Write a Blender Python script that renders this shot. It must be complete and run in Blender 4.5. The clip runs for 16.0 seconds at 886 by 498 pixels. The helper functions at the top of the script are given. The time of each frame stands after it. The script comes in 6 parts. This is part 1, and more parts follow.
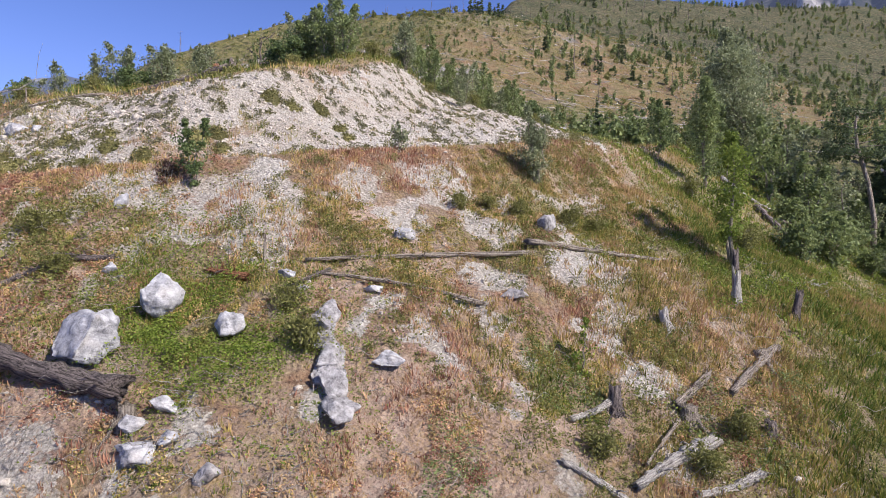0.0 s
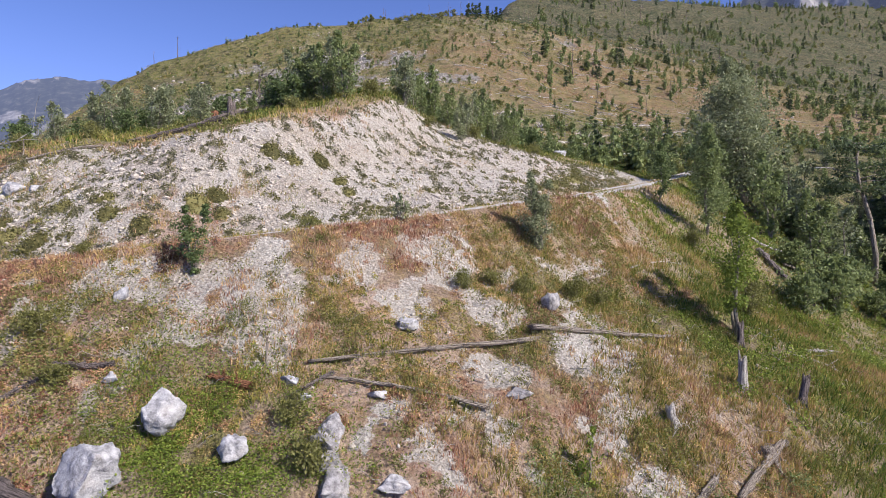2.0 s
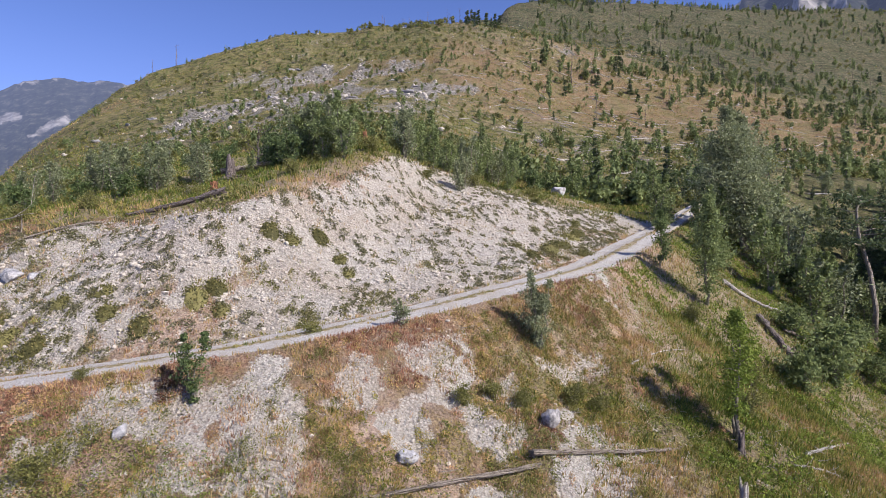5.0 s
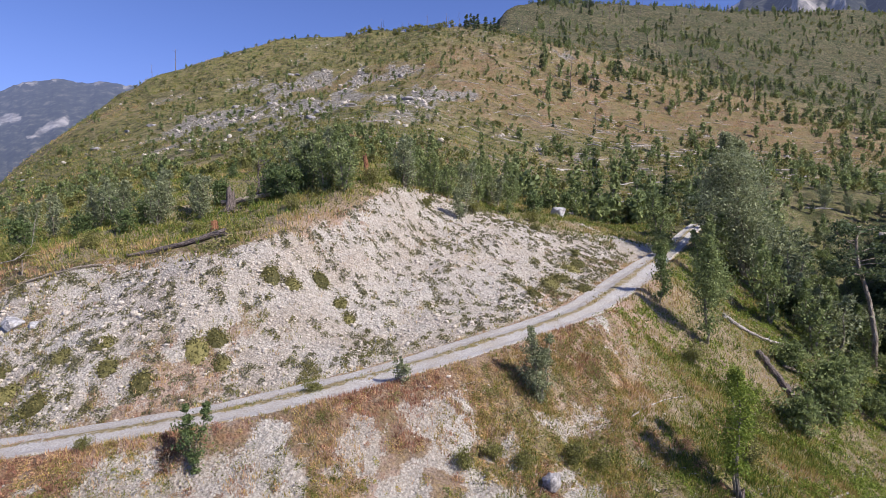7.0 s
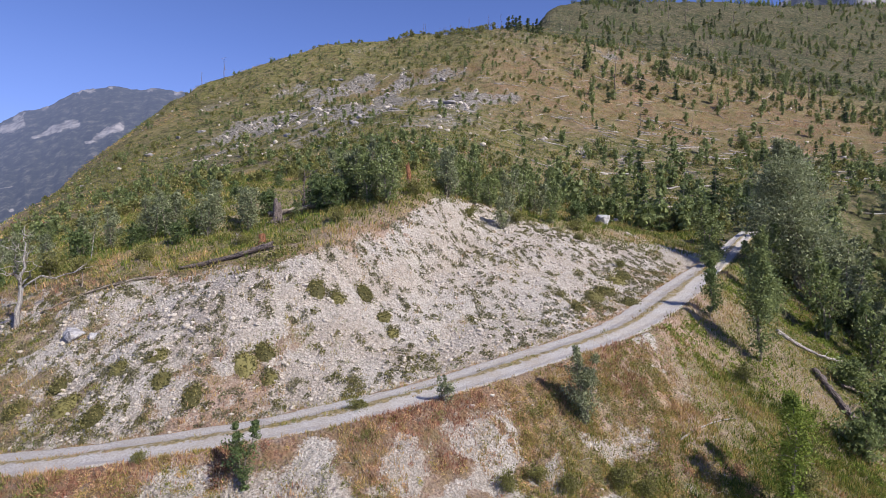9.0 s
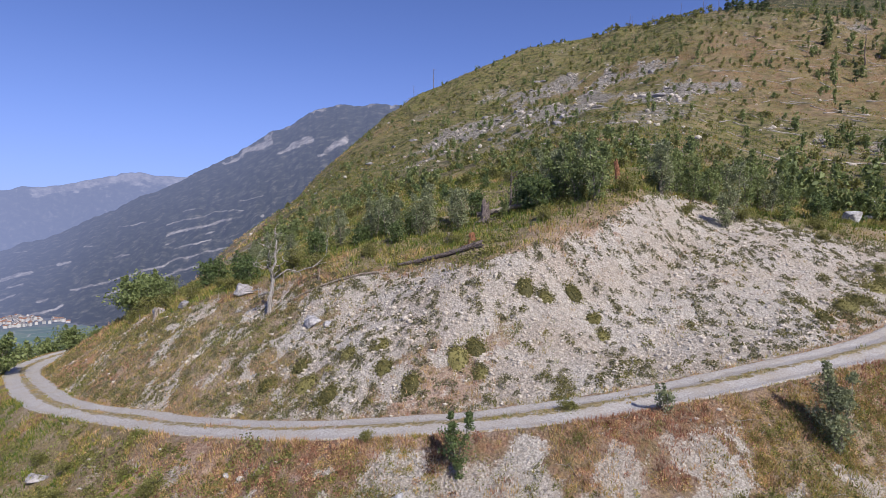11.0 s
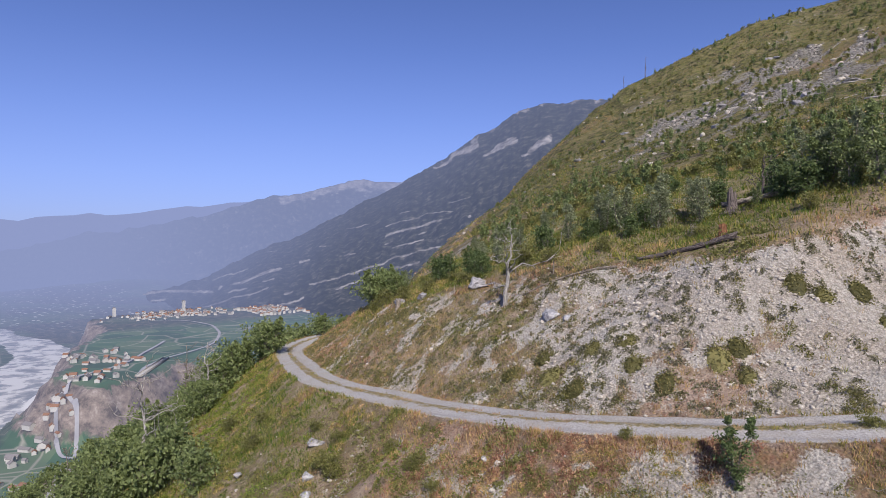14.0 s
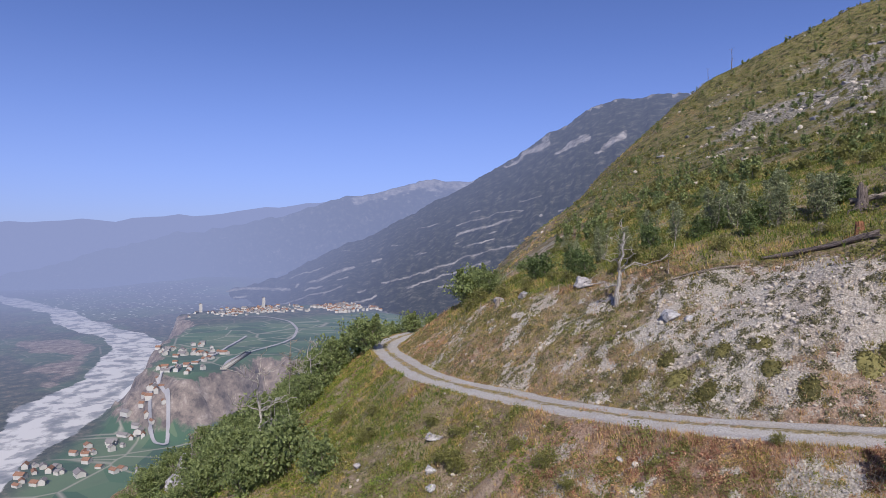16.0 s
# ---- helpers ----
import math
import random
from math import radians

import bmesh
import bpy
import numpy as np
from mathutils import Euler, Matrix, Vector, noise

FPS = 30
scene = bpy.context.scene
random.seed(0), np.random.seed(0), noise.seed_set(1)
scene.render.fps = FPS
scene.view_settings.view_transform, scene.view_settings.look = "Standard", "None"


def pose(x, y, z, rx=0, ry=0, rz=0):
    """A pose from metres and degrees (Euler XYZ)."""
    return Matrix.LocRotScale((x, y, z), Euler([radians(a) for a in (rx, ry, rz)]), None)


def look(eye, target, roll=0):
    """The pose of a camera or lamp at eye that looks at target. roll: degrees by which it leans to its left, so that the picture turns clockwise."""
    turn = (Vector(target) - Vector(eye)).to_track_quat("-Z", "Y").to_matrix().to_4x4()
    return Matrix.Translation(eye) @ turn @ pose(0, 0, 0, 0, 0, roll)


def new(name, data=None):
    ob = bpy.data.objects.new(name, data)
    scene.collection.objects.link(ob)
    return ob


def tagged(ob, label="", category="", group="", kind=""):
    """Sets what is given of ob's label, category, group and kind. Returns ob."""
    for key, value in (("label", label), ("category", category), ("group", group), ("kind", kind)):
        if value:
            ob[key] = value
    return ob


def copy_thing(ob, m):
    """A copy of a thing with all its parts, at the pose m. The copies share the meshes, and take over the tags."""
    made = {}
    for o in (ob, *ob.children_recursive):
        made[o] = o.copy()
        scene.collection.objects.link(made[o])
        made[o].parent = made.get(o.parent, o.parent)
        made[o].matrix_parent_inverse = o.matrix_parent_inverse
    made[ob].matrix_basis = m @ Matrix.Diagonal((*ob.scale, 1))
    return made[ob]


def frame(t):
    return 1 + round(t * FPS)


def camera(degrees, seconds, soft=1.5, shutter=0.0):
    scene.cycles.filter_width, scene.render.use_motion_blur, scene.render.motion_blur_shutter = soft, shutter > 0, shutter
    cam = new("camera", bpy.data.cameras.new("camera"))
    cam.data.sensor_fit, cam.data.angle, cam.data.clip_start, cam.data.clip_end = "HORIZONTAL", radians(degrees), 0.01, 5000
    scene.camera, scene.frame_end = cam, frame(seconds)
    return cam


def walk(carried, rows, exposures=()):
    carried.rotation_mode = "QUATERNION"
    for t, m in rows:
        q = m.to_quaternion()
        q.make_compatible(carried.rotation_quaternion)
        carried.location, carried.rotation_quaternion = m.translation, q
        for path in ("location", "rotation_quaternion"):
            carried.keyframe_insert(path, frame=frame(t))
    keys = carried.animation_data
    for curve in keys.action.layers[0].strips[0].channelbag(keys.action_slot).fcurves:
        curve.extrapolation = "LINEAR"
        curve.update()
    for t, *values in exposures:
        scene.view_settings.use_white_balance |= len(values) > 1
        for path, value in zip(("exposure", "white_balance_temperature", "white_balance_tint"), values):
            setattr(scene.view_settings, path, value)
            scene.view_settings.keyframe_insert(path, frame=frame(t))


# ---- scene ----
cam = camera(72.89, 16.0, soft=0.4)
ROWS = [  # seconds, place, yaw, pitch, roll
    (0.0, 0.0, 0.0, 0.0, 2.92, -0.58, -0.16),
    (0.5, -0.083, 0.142, 0.742, 2.88, -0.59, -0.12),
    (1.0, -0.138, 0.188, 1.477, 2.83, -0.65, -0.05),
    (1.5, -0.16, 0.204, 2.178, 2.8, -0.65, 0.01),
    (2.0, -0.178, 0.232, 2.895, 2.77, -0.68, 0.06),
    (2.5, -0.194, 0.255, 3.599, 2.73, -0.66, 0.07),
    (3.0, -0.195, 0.271, 4.301, 2.73, -0.65, 0.07),
    (3.5, -0.202, 0.286, 5.009, 2.72, -0.66, 0.09),
    (4.0, -0.184, 0.301, 5.698, 2.72, -0.66, 0.06),
    (4.5, -0.189, 0.327, 6.388, 2.72, -0.68, 0.09),
    (5.0, -0.206, 0.363, 7.082, 2.69, -0.7, 0.14),
    (7.5, -0.265, 0.341, 9.845, 2.64, -0.7, 0.21),
    (8.0, -0.289, 0.326, 10.118, 2.76, -0.66, 0.22),
    (10.5, -0.706, 0.534, 9.963, 20.01, -0.39, -0.23),
    (11.0, -0.886, 0.577, 9.913, 25.5, -0.39, -0.17),
    (11.5, -1.082, 0.486, 9.886, 31.18, -0.45, -0.08),
    (12.0, -1.42, 0.45, 9.814, 36.02, -0.46, -0.04),
    (12.5, -1.745, 0.47, 9.757, 39.6, -0.51, -0.1),
    (13.0, -2.034, 0.25, 9.677, 42.19, -0.51, -0.08),
    (13.5, -2.378, 0.038, 9.623, 43.7, -0.5, 0.02),
    (14.0, -2.649, -0.325, 9.586, 44.74, -0.49, 0.13),
    (14.5, -2.97, -0.756, 9.586, 45.72, -0.53, 0.14),
    (15.0, -3.339, -1.307, 9.566, 47.51, -0.53, 0.12),
    (15.5, -3.733, -1.896, 9.558, 49.82, -0.54, 0.13),
    (16.0, -4.186, -2.404, 9.556, 51.4, -0.54, 0.14),
]
walk(cam, [(t, pose(x, y, z, 90 + pitch, roll, yaw)) for t, x, y, z, yaw, pitch, roll in ROWS],
     [(0.0, 0.62), (5.0, 0.5), (8.0, 0.44), (10.5, 0.27), (13.0, 0.16), (16.0, 0.11)])

# ---- light ----
SUN_ELEVATION, SUN_AZIMUTH = 41.0, 124.0  # azimuth clockwise from +y
world = bpy.data.worlds.new("sky")
scene.world = world
world.use_nodes = True
wn = world.node_tree.nodes
sky = wn.new("ShaderNodeTexSky")
sky.sky_type = "NISHITA"
sky.sun_disc = False
sky.sun_elevation, sky.sun_rotation = radians(SUN_ELEVATION), radians(SUN_AZIMUTH)
sky.altitude, sky.air_density, sky.dust_density, sky.ozone_density = 900, 0.62, 0.15, 6.0
wn["Background"].inputs["Strength"].default_value = 0.127
air = wn.new("ShaderNodeMixRGB")  # a slight tint multiplied into the sky's colour
air.blend_type, air.inputs[0].default_value, air.inputs[2].default_value = "MULTIPLY", 1.0, (1.06, 0.955, 1.2, 1)
world.node_tree.links.new(sky.outputs["Color"], air.inputs[1])
way = wn.new("ShaderNodeTexCoord")
split = wn.new("ShaderNodeSeparateXYZ")
low = wn.new("ShaderNodeValToRGB")  # the valley's haze painted into the sky, thickest at the horizon
for _p, _c in ((0.525, 0.68), (0.555, 0.46), (0.6, 0.22), (0.65, 0.07), (0.72, 0.0)):
    low.color_ramp.elements.new(_p).color = (_c, _c, _c, 1)
low.color_ramp.elements[0].color, low.color_ramp.elements[-1].color = (0.95, 0.95, 0.95, 1), (0, 0, 0, 1)
low.color_ramp.elements.new(0.5).color = (0.85, 0.85, 0.85, 1)
half = wn.new("ShaderNodeMath")
half.operation, half.inputs[1].default_value, half.inputs[2].default_value = "MULTIPLY_ADD", 0.5, 0.5
veil = wn.new("ShaderNodeMixRGB")
veil.inputs[2].default_value = (2.05, 2.4, 4.2, 1)
for _o, _i in [(way.outputs["Generated"], split.inputs[0]), (split.outputs["Z"], half.inputs[0]), (half.outputs[0], low.inputs["Fac"]), (low.outputs["Color"], veil.inputs[0]), (air.outputs["Color"], veil.inputs[1]), (veil.outputs["Color"], wn["Background"].inputs["Color"])]:
    world.node_tree.links.new(_o, _i)
sun = new("sun", bpy.data.lights.new("sun", "SUN"))
sun.data.energy, sun.data.angle, sun.data.color = 4.55, radians(0.5), (1.0, 0.925, 0.84)
_e, _a = radians(SUN_ELEVATION), radians(SUN_AZIMUTH)
sun.matrix_world = look((0, 0, 0), (-math.sin(_a) * math.cos(_e), -math.cos(_a) * math.cos(_e), -math.sin(_e)))

# ---- the lie of the land ----
def softplus(v, w):
    return w * np.logaddexp(0, v / w)


def smooth_min(a, b, k):
    return -softplus(-a + b, k) + b


def smooth_max(a, b, k):
    return -smooth_min(-a, -b, k)


def step(lo, hi, v):
    t = np.clip((v - lo) / (hi - lo), 0.0, 1.0)
    return t * t * (3 - 2 * t)


TABLE = np.random.RandomState(7).rand(256, 256)


def value_noise(x, y):
    i, j = np.floor(x).astype(int), np.floor(y).astype(int)
    u, v = x - i, y - j
    u, v = u * u * (3 - 2 * u), v * v * (3 - 2 * v)
    a, b = TABLE[i % 256, j % 256], TABLE[(i + 1) % 256, j % 256]
    c, d = TABLE[i % 256, (j + 1) % 256], TABLE[(i + 1) % 256, (j + 1) % 256]
    return (a + (b - a) * u) * (1 - v) + (c + (d - c) * u) * v - 0.5


def fbm(x, y, size, octaves=4, rough=0.5):
    """Rolling noise of about -0.5 to 0.5 whose largest swell is size metres."""
    total, gain = 0.0 * x, 1.0
    for k in range(octaves):
        total = total + gain * value_noise(x / size + 17.3 * k, y / size + 5.1 * k)
        size, gain = size / 2.03, gain * rough
    return total


# the track's middle line: x, y, z
TRACK_POINTS = [(-900.0, 800.0, -100.0), (-400.0, 360.0, -40.0), (-190.0, 170.0, -8.0), (-143.23, 122.77, -6.37), (-114.62, 96.2, -4.95), (-94.17, 79.85, -4.13), (-80.88, 66.55, -3.52), (-75.24, 54.26, -3.11), (-70.12, 44.02, -2.8),
                (-64.49, 37.36, -2.39), (-58.45, 33.06, -1.98), (-42.37, 25.34, -0.53), (-35.47, 23.34, 0.03), (-29.4, 22.2, 0.64), (-24.32, 21.22, 1.2), (-17.76, 20.79, 1.97), (-11.59, 21.98, 2.72), (-7.64, 23.36, 3.25),
                (-3.56, 26.03, 3.86), (1.57, 30.01, 4.75), (4.8, 33.0, 5.28), (6.96, 36.27, 5.68), (9.78, 41.24, 6.43), (13.92, 48.86, 7.56), (19.29, 58.36, 9.08), (25.0, 70.0, 10.8), (36.0, 88.0, 14.0),
                (50.0, 105.0, 19.0), (80.0, 130.0, 28.0), (150.0, 170.0, 40.0), (500.0, 330.0, 100.0), (1600.0, 900.0, 300.0)]


def track_line(gap=0.4):
    pts, out = [Vector(p) for p in TRACK_POINTS], []
    for k in range(1, len(pts) - 2):
        a, b, c, d = pts[k - 1 : k + 3]
        far = max(abs(b.x), abs(c.x)) > 85 or c.y > 85
        n = max(2, int((c - b).length / (8 * gap if far else gap)))
        for i in range(n):
            t = i / n
            out.append(0.5 * (2 * b + (c - a) * t + (2 * a - 5 * b + 4 * c - d) * t * t + (3 * b - a - 3 * c + d) * t**3))
    return np.array([tuple(p) for p in out])


LINE = track_line()
for _k in range(8):
    LINE[1:-1] = (LINE[:-2] + 2 * LINE[1:-1] + LINE[2:]) / 4
ALONG = np.r_[0, np.cumsum(np.hypot(*np.diff(LINE[:, :2], axis=0).T))]
HEADING = np.gradient(LINE[:, :2], axis=0)
HEADING /= np.linalg.norm(HEADING, axis=1)[:, None]
ROAD_FROM, ROAD_TO = ALONG[np.argmin(np.hypot(LINE[:, 0] + 74, LINE[:, 1] - 55))], ALONG[np.argmin(np.hypot(LINE[:, 0] - 28, LINE[:, 1] - 76))]


def by_track(x, y):
    """How far from the track's middle line (uphill plus), how far along it and its height there."""
    x, y = np.ravel(x), np.ravel(y)
    near = np.empty(len(x), int)
    for k in range(0, len(x), 20000):
        d = (x[k : k + 20000, None] - LINE[:, 0]) ** 2 + (y[k : k + 20000, None] - LINE[:, 1]) ** 2
        near[k : k + 20000] = d.argmin(1)
    ahead = (x - LINE[near, 0]) * HEADING[near, 0] + (y - LINE[near, 1]) * HEADING[near, 1]
    side = (y - LINE[near, 1]) * HEADING[near, 0] - (x - LINE[near, 0]) * HEADING[near, 1]
    far = np.hypot(x - LINE[near, 0], y - LINE[near, 1])
    sign = np.where(side >= 0, 1.0, -1.0)
    along = ALONG[near] + np.clip(ahead, -2, 2)
    return sign * np.where(np.abs(ahead) < 1, np.abs(side), far), along, np.interp(along, ALONG, LINE[:, 2])


BACK = np.array([(-900, 1.0), (62, 1.0), (90, 1.16), (115, 1.42), (150, 1.42), (200, 1.33), (245, 1.24), (300, 1.2), (700, 1.15), (3000, 1.15)])  # how much farther off the back slope lies


RIB = (0.58, -93.0, 0.3)


def hill_plan(x, y):
    """Places of the hill's own plan, in which its slope begins close behind the terrace, and the scale there."""
    y0 = np.interp(y, BACK[:, 0] * BACK[:, 1], BACK[:, 0])
    k = np.interp(y0, BACK[:, 0], BACK[:, 1])
    return x / k, y0, k


def from_plan(x, y):
    """The place that a place of the hill's own plan stands for."""
    k = np.interp(y, BACK[:, 0], BACK[:, 1])
    return x * k, y * k


def hillside(x, y):
    """The natural slope above the track and the mountain behind it."""
    x, y, k = hill_plan(x, y)
    left, right = softplus(-x - 45, 12), softplus(x, 15)
    z = 11.26 + 0.294 * x + 0.324 * softplus(y - 20, 15) + 0.0475 * softplus(y - 130, 25) - 0.0986 * left + 0.001734 * left * y
    z = z - 0.591 * right + 0.000287 * right * y - 9.9 * np.exp(-(((x - 15) / 25) ** 2) - ((y - 85) / 45) ** 2) + 0.0948 * softplus(y - 300, 60)
    z = z - 10 * np.exp(-(((x - 40) / 45) ** 2) - ((y - 160) / 60) ** 2)
    z = z + 11 * np.exp(-(((x + 55) / 70) ** 2) - ((y - 300) / 60) ** 2)
    z = z + 1.6 * np.exp(-(((x + 5) / 9) ** 2) - ((y - 46) / 9) ** 2)
    top = 115 - 0.0033 * np.minimum(x + 31, 0) ** 2 - 8e-8 * np.minimum(x + 31, 0) ** 4 + 1.2 * np.maximum(x + 10, 0) + 4 * fbm(x + 40, y, 60)
    top = top + 62 * step(380, 520, y) * step(-60, 80, x)
    z = smooth_min(z, top, 4)
    z = z - RIB[0] * softplus(RIB[1] - RIB[2] * (y - 100) - x + 14 * fbm(x, y, 60), 6)  # the rib where the slope turns away
    z = smooth_min(z, 312 - 0.065 * x + 38 * np.exp(-(((x - 256) / 45) ** 2) - ((y - 842) / 90) ** 2), 12)
    far = step(60, 250, y)
    z = z + far * (6 * fbm(x, y, 75) + 40 * step(350, 900, y) * fbm(x, y, 330) + 1.8 * fbm(x, y + 0.6 * x, 16, 5, 0.62)) + 1.0 * fbm(x, y, 9)
    return 10 + (z - 10) * k


def lay(x, y):
    """Height of the ground, way from the track (uphill plus), way along it, and how far a place is above the cutting's edge (0 to 1)."""
    x, y = np.asarray(x, float), np.asarray(y, float)
    shape = x.shape
    x, y = x.ravel(), y.ravel()
    s, along, zr = by_track(x, y)
    road = step(ROAD_FROM - 25, ROAD_FROM, along) * (1 - step(ROAD_TO, ROAD_TO + 25, along))
    half = 0.3 + 1.45 * road
    up = hillside(x, y)
    d = np.maximum(np.abs(s) - half, 0)
    rough = fbm(x, y, 5.0, 5, 0.55)
    cut = zr + (0.34 + 0.34 * step(-8, -15, x) + 0.1 * step(-18, -24, x) + 0.14 * fbm(x, y, 14)) * d + 0.03 * step(-3, -9, x) * step(-17, -12, x) * d * d + 0.5 * softplus(d - 17, 3) + rough * 0.5 * step(0, 3, d)
    lumps = 0.3 * fbm(x, y, 1.8, 3) * step(0.2, 2.5, d) * (np.abs(x) < 90) * (y < 90)
    above = smooth_min(cut, up, 0.7) + lumps
    top = step(-0.8, 1.2, cut - up) * (s > 1.5)
    below = zr - 0.85 * d + (0.2 + 0.12 * step(-22, -34, x)) * softplus(d - 4.5, 2) - 0.003 * np.clip(d - 14, 0, 60) ** 2 * (x < -30)
    below = below + lumps + (1.1 * fbm(x, y, 11, 3) + 0.9 * rough) * step(0, 4, d)
    bank = up - 45 * (1 - step(14, 46, x + 0.12 * (y - 50))) - 40 * (1 - step(3, 22, d))
    below = smooth_max(below, np.where(x > 5, bank, -999), 2.0)
    z = np.where(s >= 0, above, below)
    wild = step(ROAD_FROM - 45, ROAD_FROM - 5, along)
    z = wild * z + (1 - wild) * up
    wild = step(ROAD_TO + 5, ROAD_TO + 60, along)
    z = wild * up + (1 - wild) * z
    bed = road * step(1.55, 1.15, np.abs(s))  # the bed on which the gravel of the track lies
    z = np.maximum(z - 0.2 * bed, -285)
    return z.reshape(shape), s.reshape(shape), along.reshape(shape), top.reshape(shape)


def spread(lo, hi, gap, first, last, grow, before):
    """Grid lines gap apart between lo and hi, wider and wider out to first and last."""
    mid = list(np.arange(lo, hi, gap))
    for end, side, more in ((last, 1, grow), (first, -1, before)):
        at, g = (mid[-1], gap) if side > 0 else (mid[0], gap)
        while side * (end - at) > 0:
            g *= more
            at += side * g
            mid = mid + [at] if side > 0 else [at] + mid
    return np.array(mid)


def sheet(name, xs, ys, zs, material, label, kind="structure"):
    nx, ny = len(xs), len(ys)
    gx, gy = np.meshgrid(xs, ys)
    me = bpy.data.meshes.new(name)
    idx = np.arange(nx * ny).reshape(ny, nx)
    quads = np.stack([idx[:-1, :-1], idx[:-1, 1:], idx[1:, 1:], idx[1:, :-1]], -1).reshape(-1, 4)
    me.from_pydata(np.stack([gx, gy, zs], -1).reshape(-1, 3), [], quads)
    me.shade_smooth()
    me.materials.append(material)
    ob = new(name, me)
    return tagged(ob, label, name.replace("_", " "), kind=kind)


def paint(ob, name, values):
    ob.data.attributes.new(name, "FLOAT", "POINT").data.foreach_set("value", np.ascontiguousarray(values, np.float32).ravel())


def cover(x, y, s, along, top):
    """What grows or lies on the ground: bare stone, green, rust-brown and rock, each 0 to 1."""
    n1 = fbm(x, y + 33, 1.1, 3)
    n6, n2, n18 = fbm(x, y, 6, 4), fbm(x + 50, y, 2.2, 4), fbm(x, y + 90, 18, 3)
    d = np.abs(s) - 1.6
    cutting = (d > 0) * (s > 0) * (1 - top)
    scree = cutting * step(-27, -17, x + 7 * n6) * (1 - step(5, 13, x - 0.35 * (y - 30) + 5 * n6))
    scree = scree * (0.3 + 0.7 * step(-0.5, 0.0, 0.5 * n6 + 0.6 * n2 + 0.6 * n1 + 0.3 * step(2, 6, d) + 0.3 * step(-24, -12, x) - 0.3 - 0.3 * step(-5, -16, x)))
    scree = np.maximum(scree, cutting * 0.75 * step(0.04, 0.26, 0.5 * n6 + 0.5 * n2 + 0.9 * n1) * (x < -10))
    lower = (s < -1.6) * step(0.10, 0.26, 0.3 * n6 + 0.9 * n2 + 1.1 * n1 + 0.05)
    lower = (0.6 + 0.1 * step(-9, -4, x)) * lower * (0.35 + 0.65 * step(-31, -18, x) * (1 - step(2, 9, x))) * step(0.3, 1.5, d)
    bare = np.maximum(scree, lower)
    for px, py, rx, ry in ((-7.2, 20.5, 0.75, 0.9), (-7.0, 18.4, 0.9, 0.5), (-2.3, 20.2, 0.7, 0.9), (-11.2, 19.0, 1.6, 0.8), (6.0, 32.0, 1.2, 0.8)):
        bare = np.maximum(bare, 0.95 * (s < -1.6) * np.exp(-(((x - px + 0.5 * n2) / rx) ** 4) - ((y - py + 0.5 * n1) / ry) ** 4))  # gravel laid bare by water
    near = (s < 0) * (np.abs(s) < 60)
    green = (0.75 + 0.25 * (x < -12)) * top + 0.95 * step(14, 24, x) * (y > 20) * (1 - step(110, 150, y)) + near * (0.06 + 0.32 * step(-3, 6, x + 4 * n6) + 0.35 * step(7, 12, x + 3 * n6) + 0.75 * step(-20, -32, x + 8 * n6)) + cutting * (0.35 + 0.4 * step(7, 14, x))
    herbs = np.exp(-(((x + 6.5) / 2.6) ** 2) - ((y - 14.5 + 0.25 * (x + 6)) / 1.9) ** 2)
    green = np.clip(np.maximum(green + 0.9 * n6, 1.6 * herbs * (0.7 + n2)), 0, 1)
    bare = bare * (1 - step(0.15, 0.5, herbs))
    rust = 0.9 * step(0.02, 0.3, top) * (1 - step(0.6, 0.98, top)) * (x < -12) + 0.8 * near * step(5, 1, d) * step(4, -4, x) * step(-0.2, 0.4, n2 + n6 + 0.2) + 0.8 * near * step(0.0, 0.3, 0.5 * n18 + 0.9 * n2) * step(9, 3, x)
    x, y, _k = hill_plan(x, y)
    hill = step(85, 130, y)
    crag = np.exp(-(((x + 42 + 0.3 * (y - 180)) / 42) ** 2) - ((y - 175) / 55) ** 2)
    rock = hill * step(0.22, 0.7, crag * (0.74 + 1.9 * fbm(x, 0.4 * y, 12, 5, 0.68)) + 0.5 * fbm(x, 0.6 * y, 40) + 0.6 * fbm(x + 7, 0.4 * y, 9, 4, 0.65) + 0.5 * np.exp(-(((x + 78) / 14) ** 2) - ((y - 125) / 40) ** 2))
    rust = np.maximum(rust, 0.75 * hill * step(0.0, 0.35, np.exp(-(((x - 70) / 75) ** 2) - ((y - 215) / 60) ** 2) * 0.9 + 0.6 * fbm(x, y, 40, 4) - 0.1 + 0.15 * (x > 90)) * (1 - step(250, 320, y + 0.3 * x)))
    return bare, green, np.clip(rust, 0, 1) * (1 - bare), rock

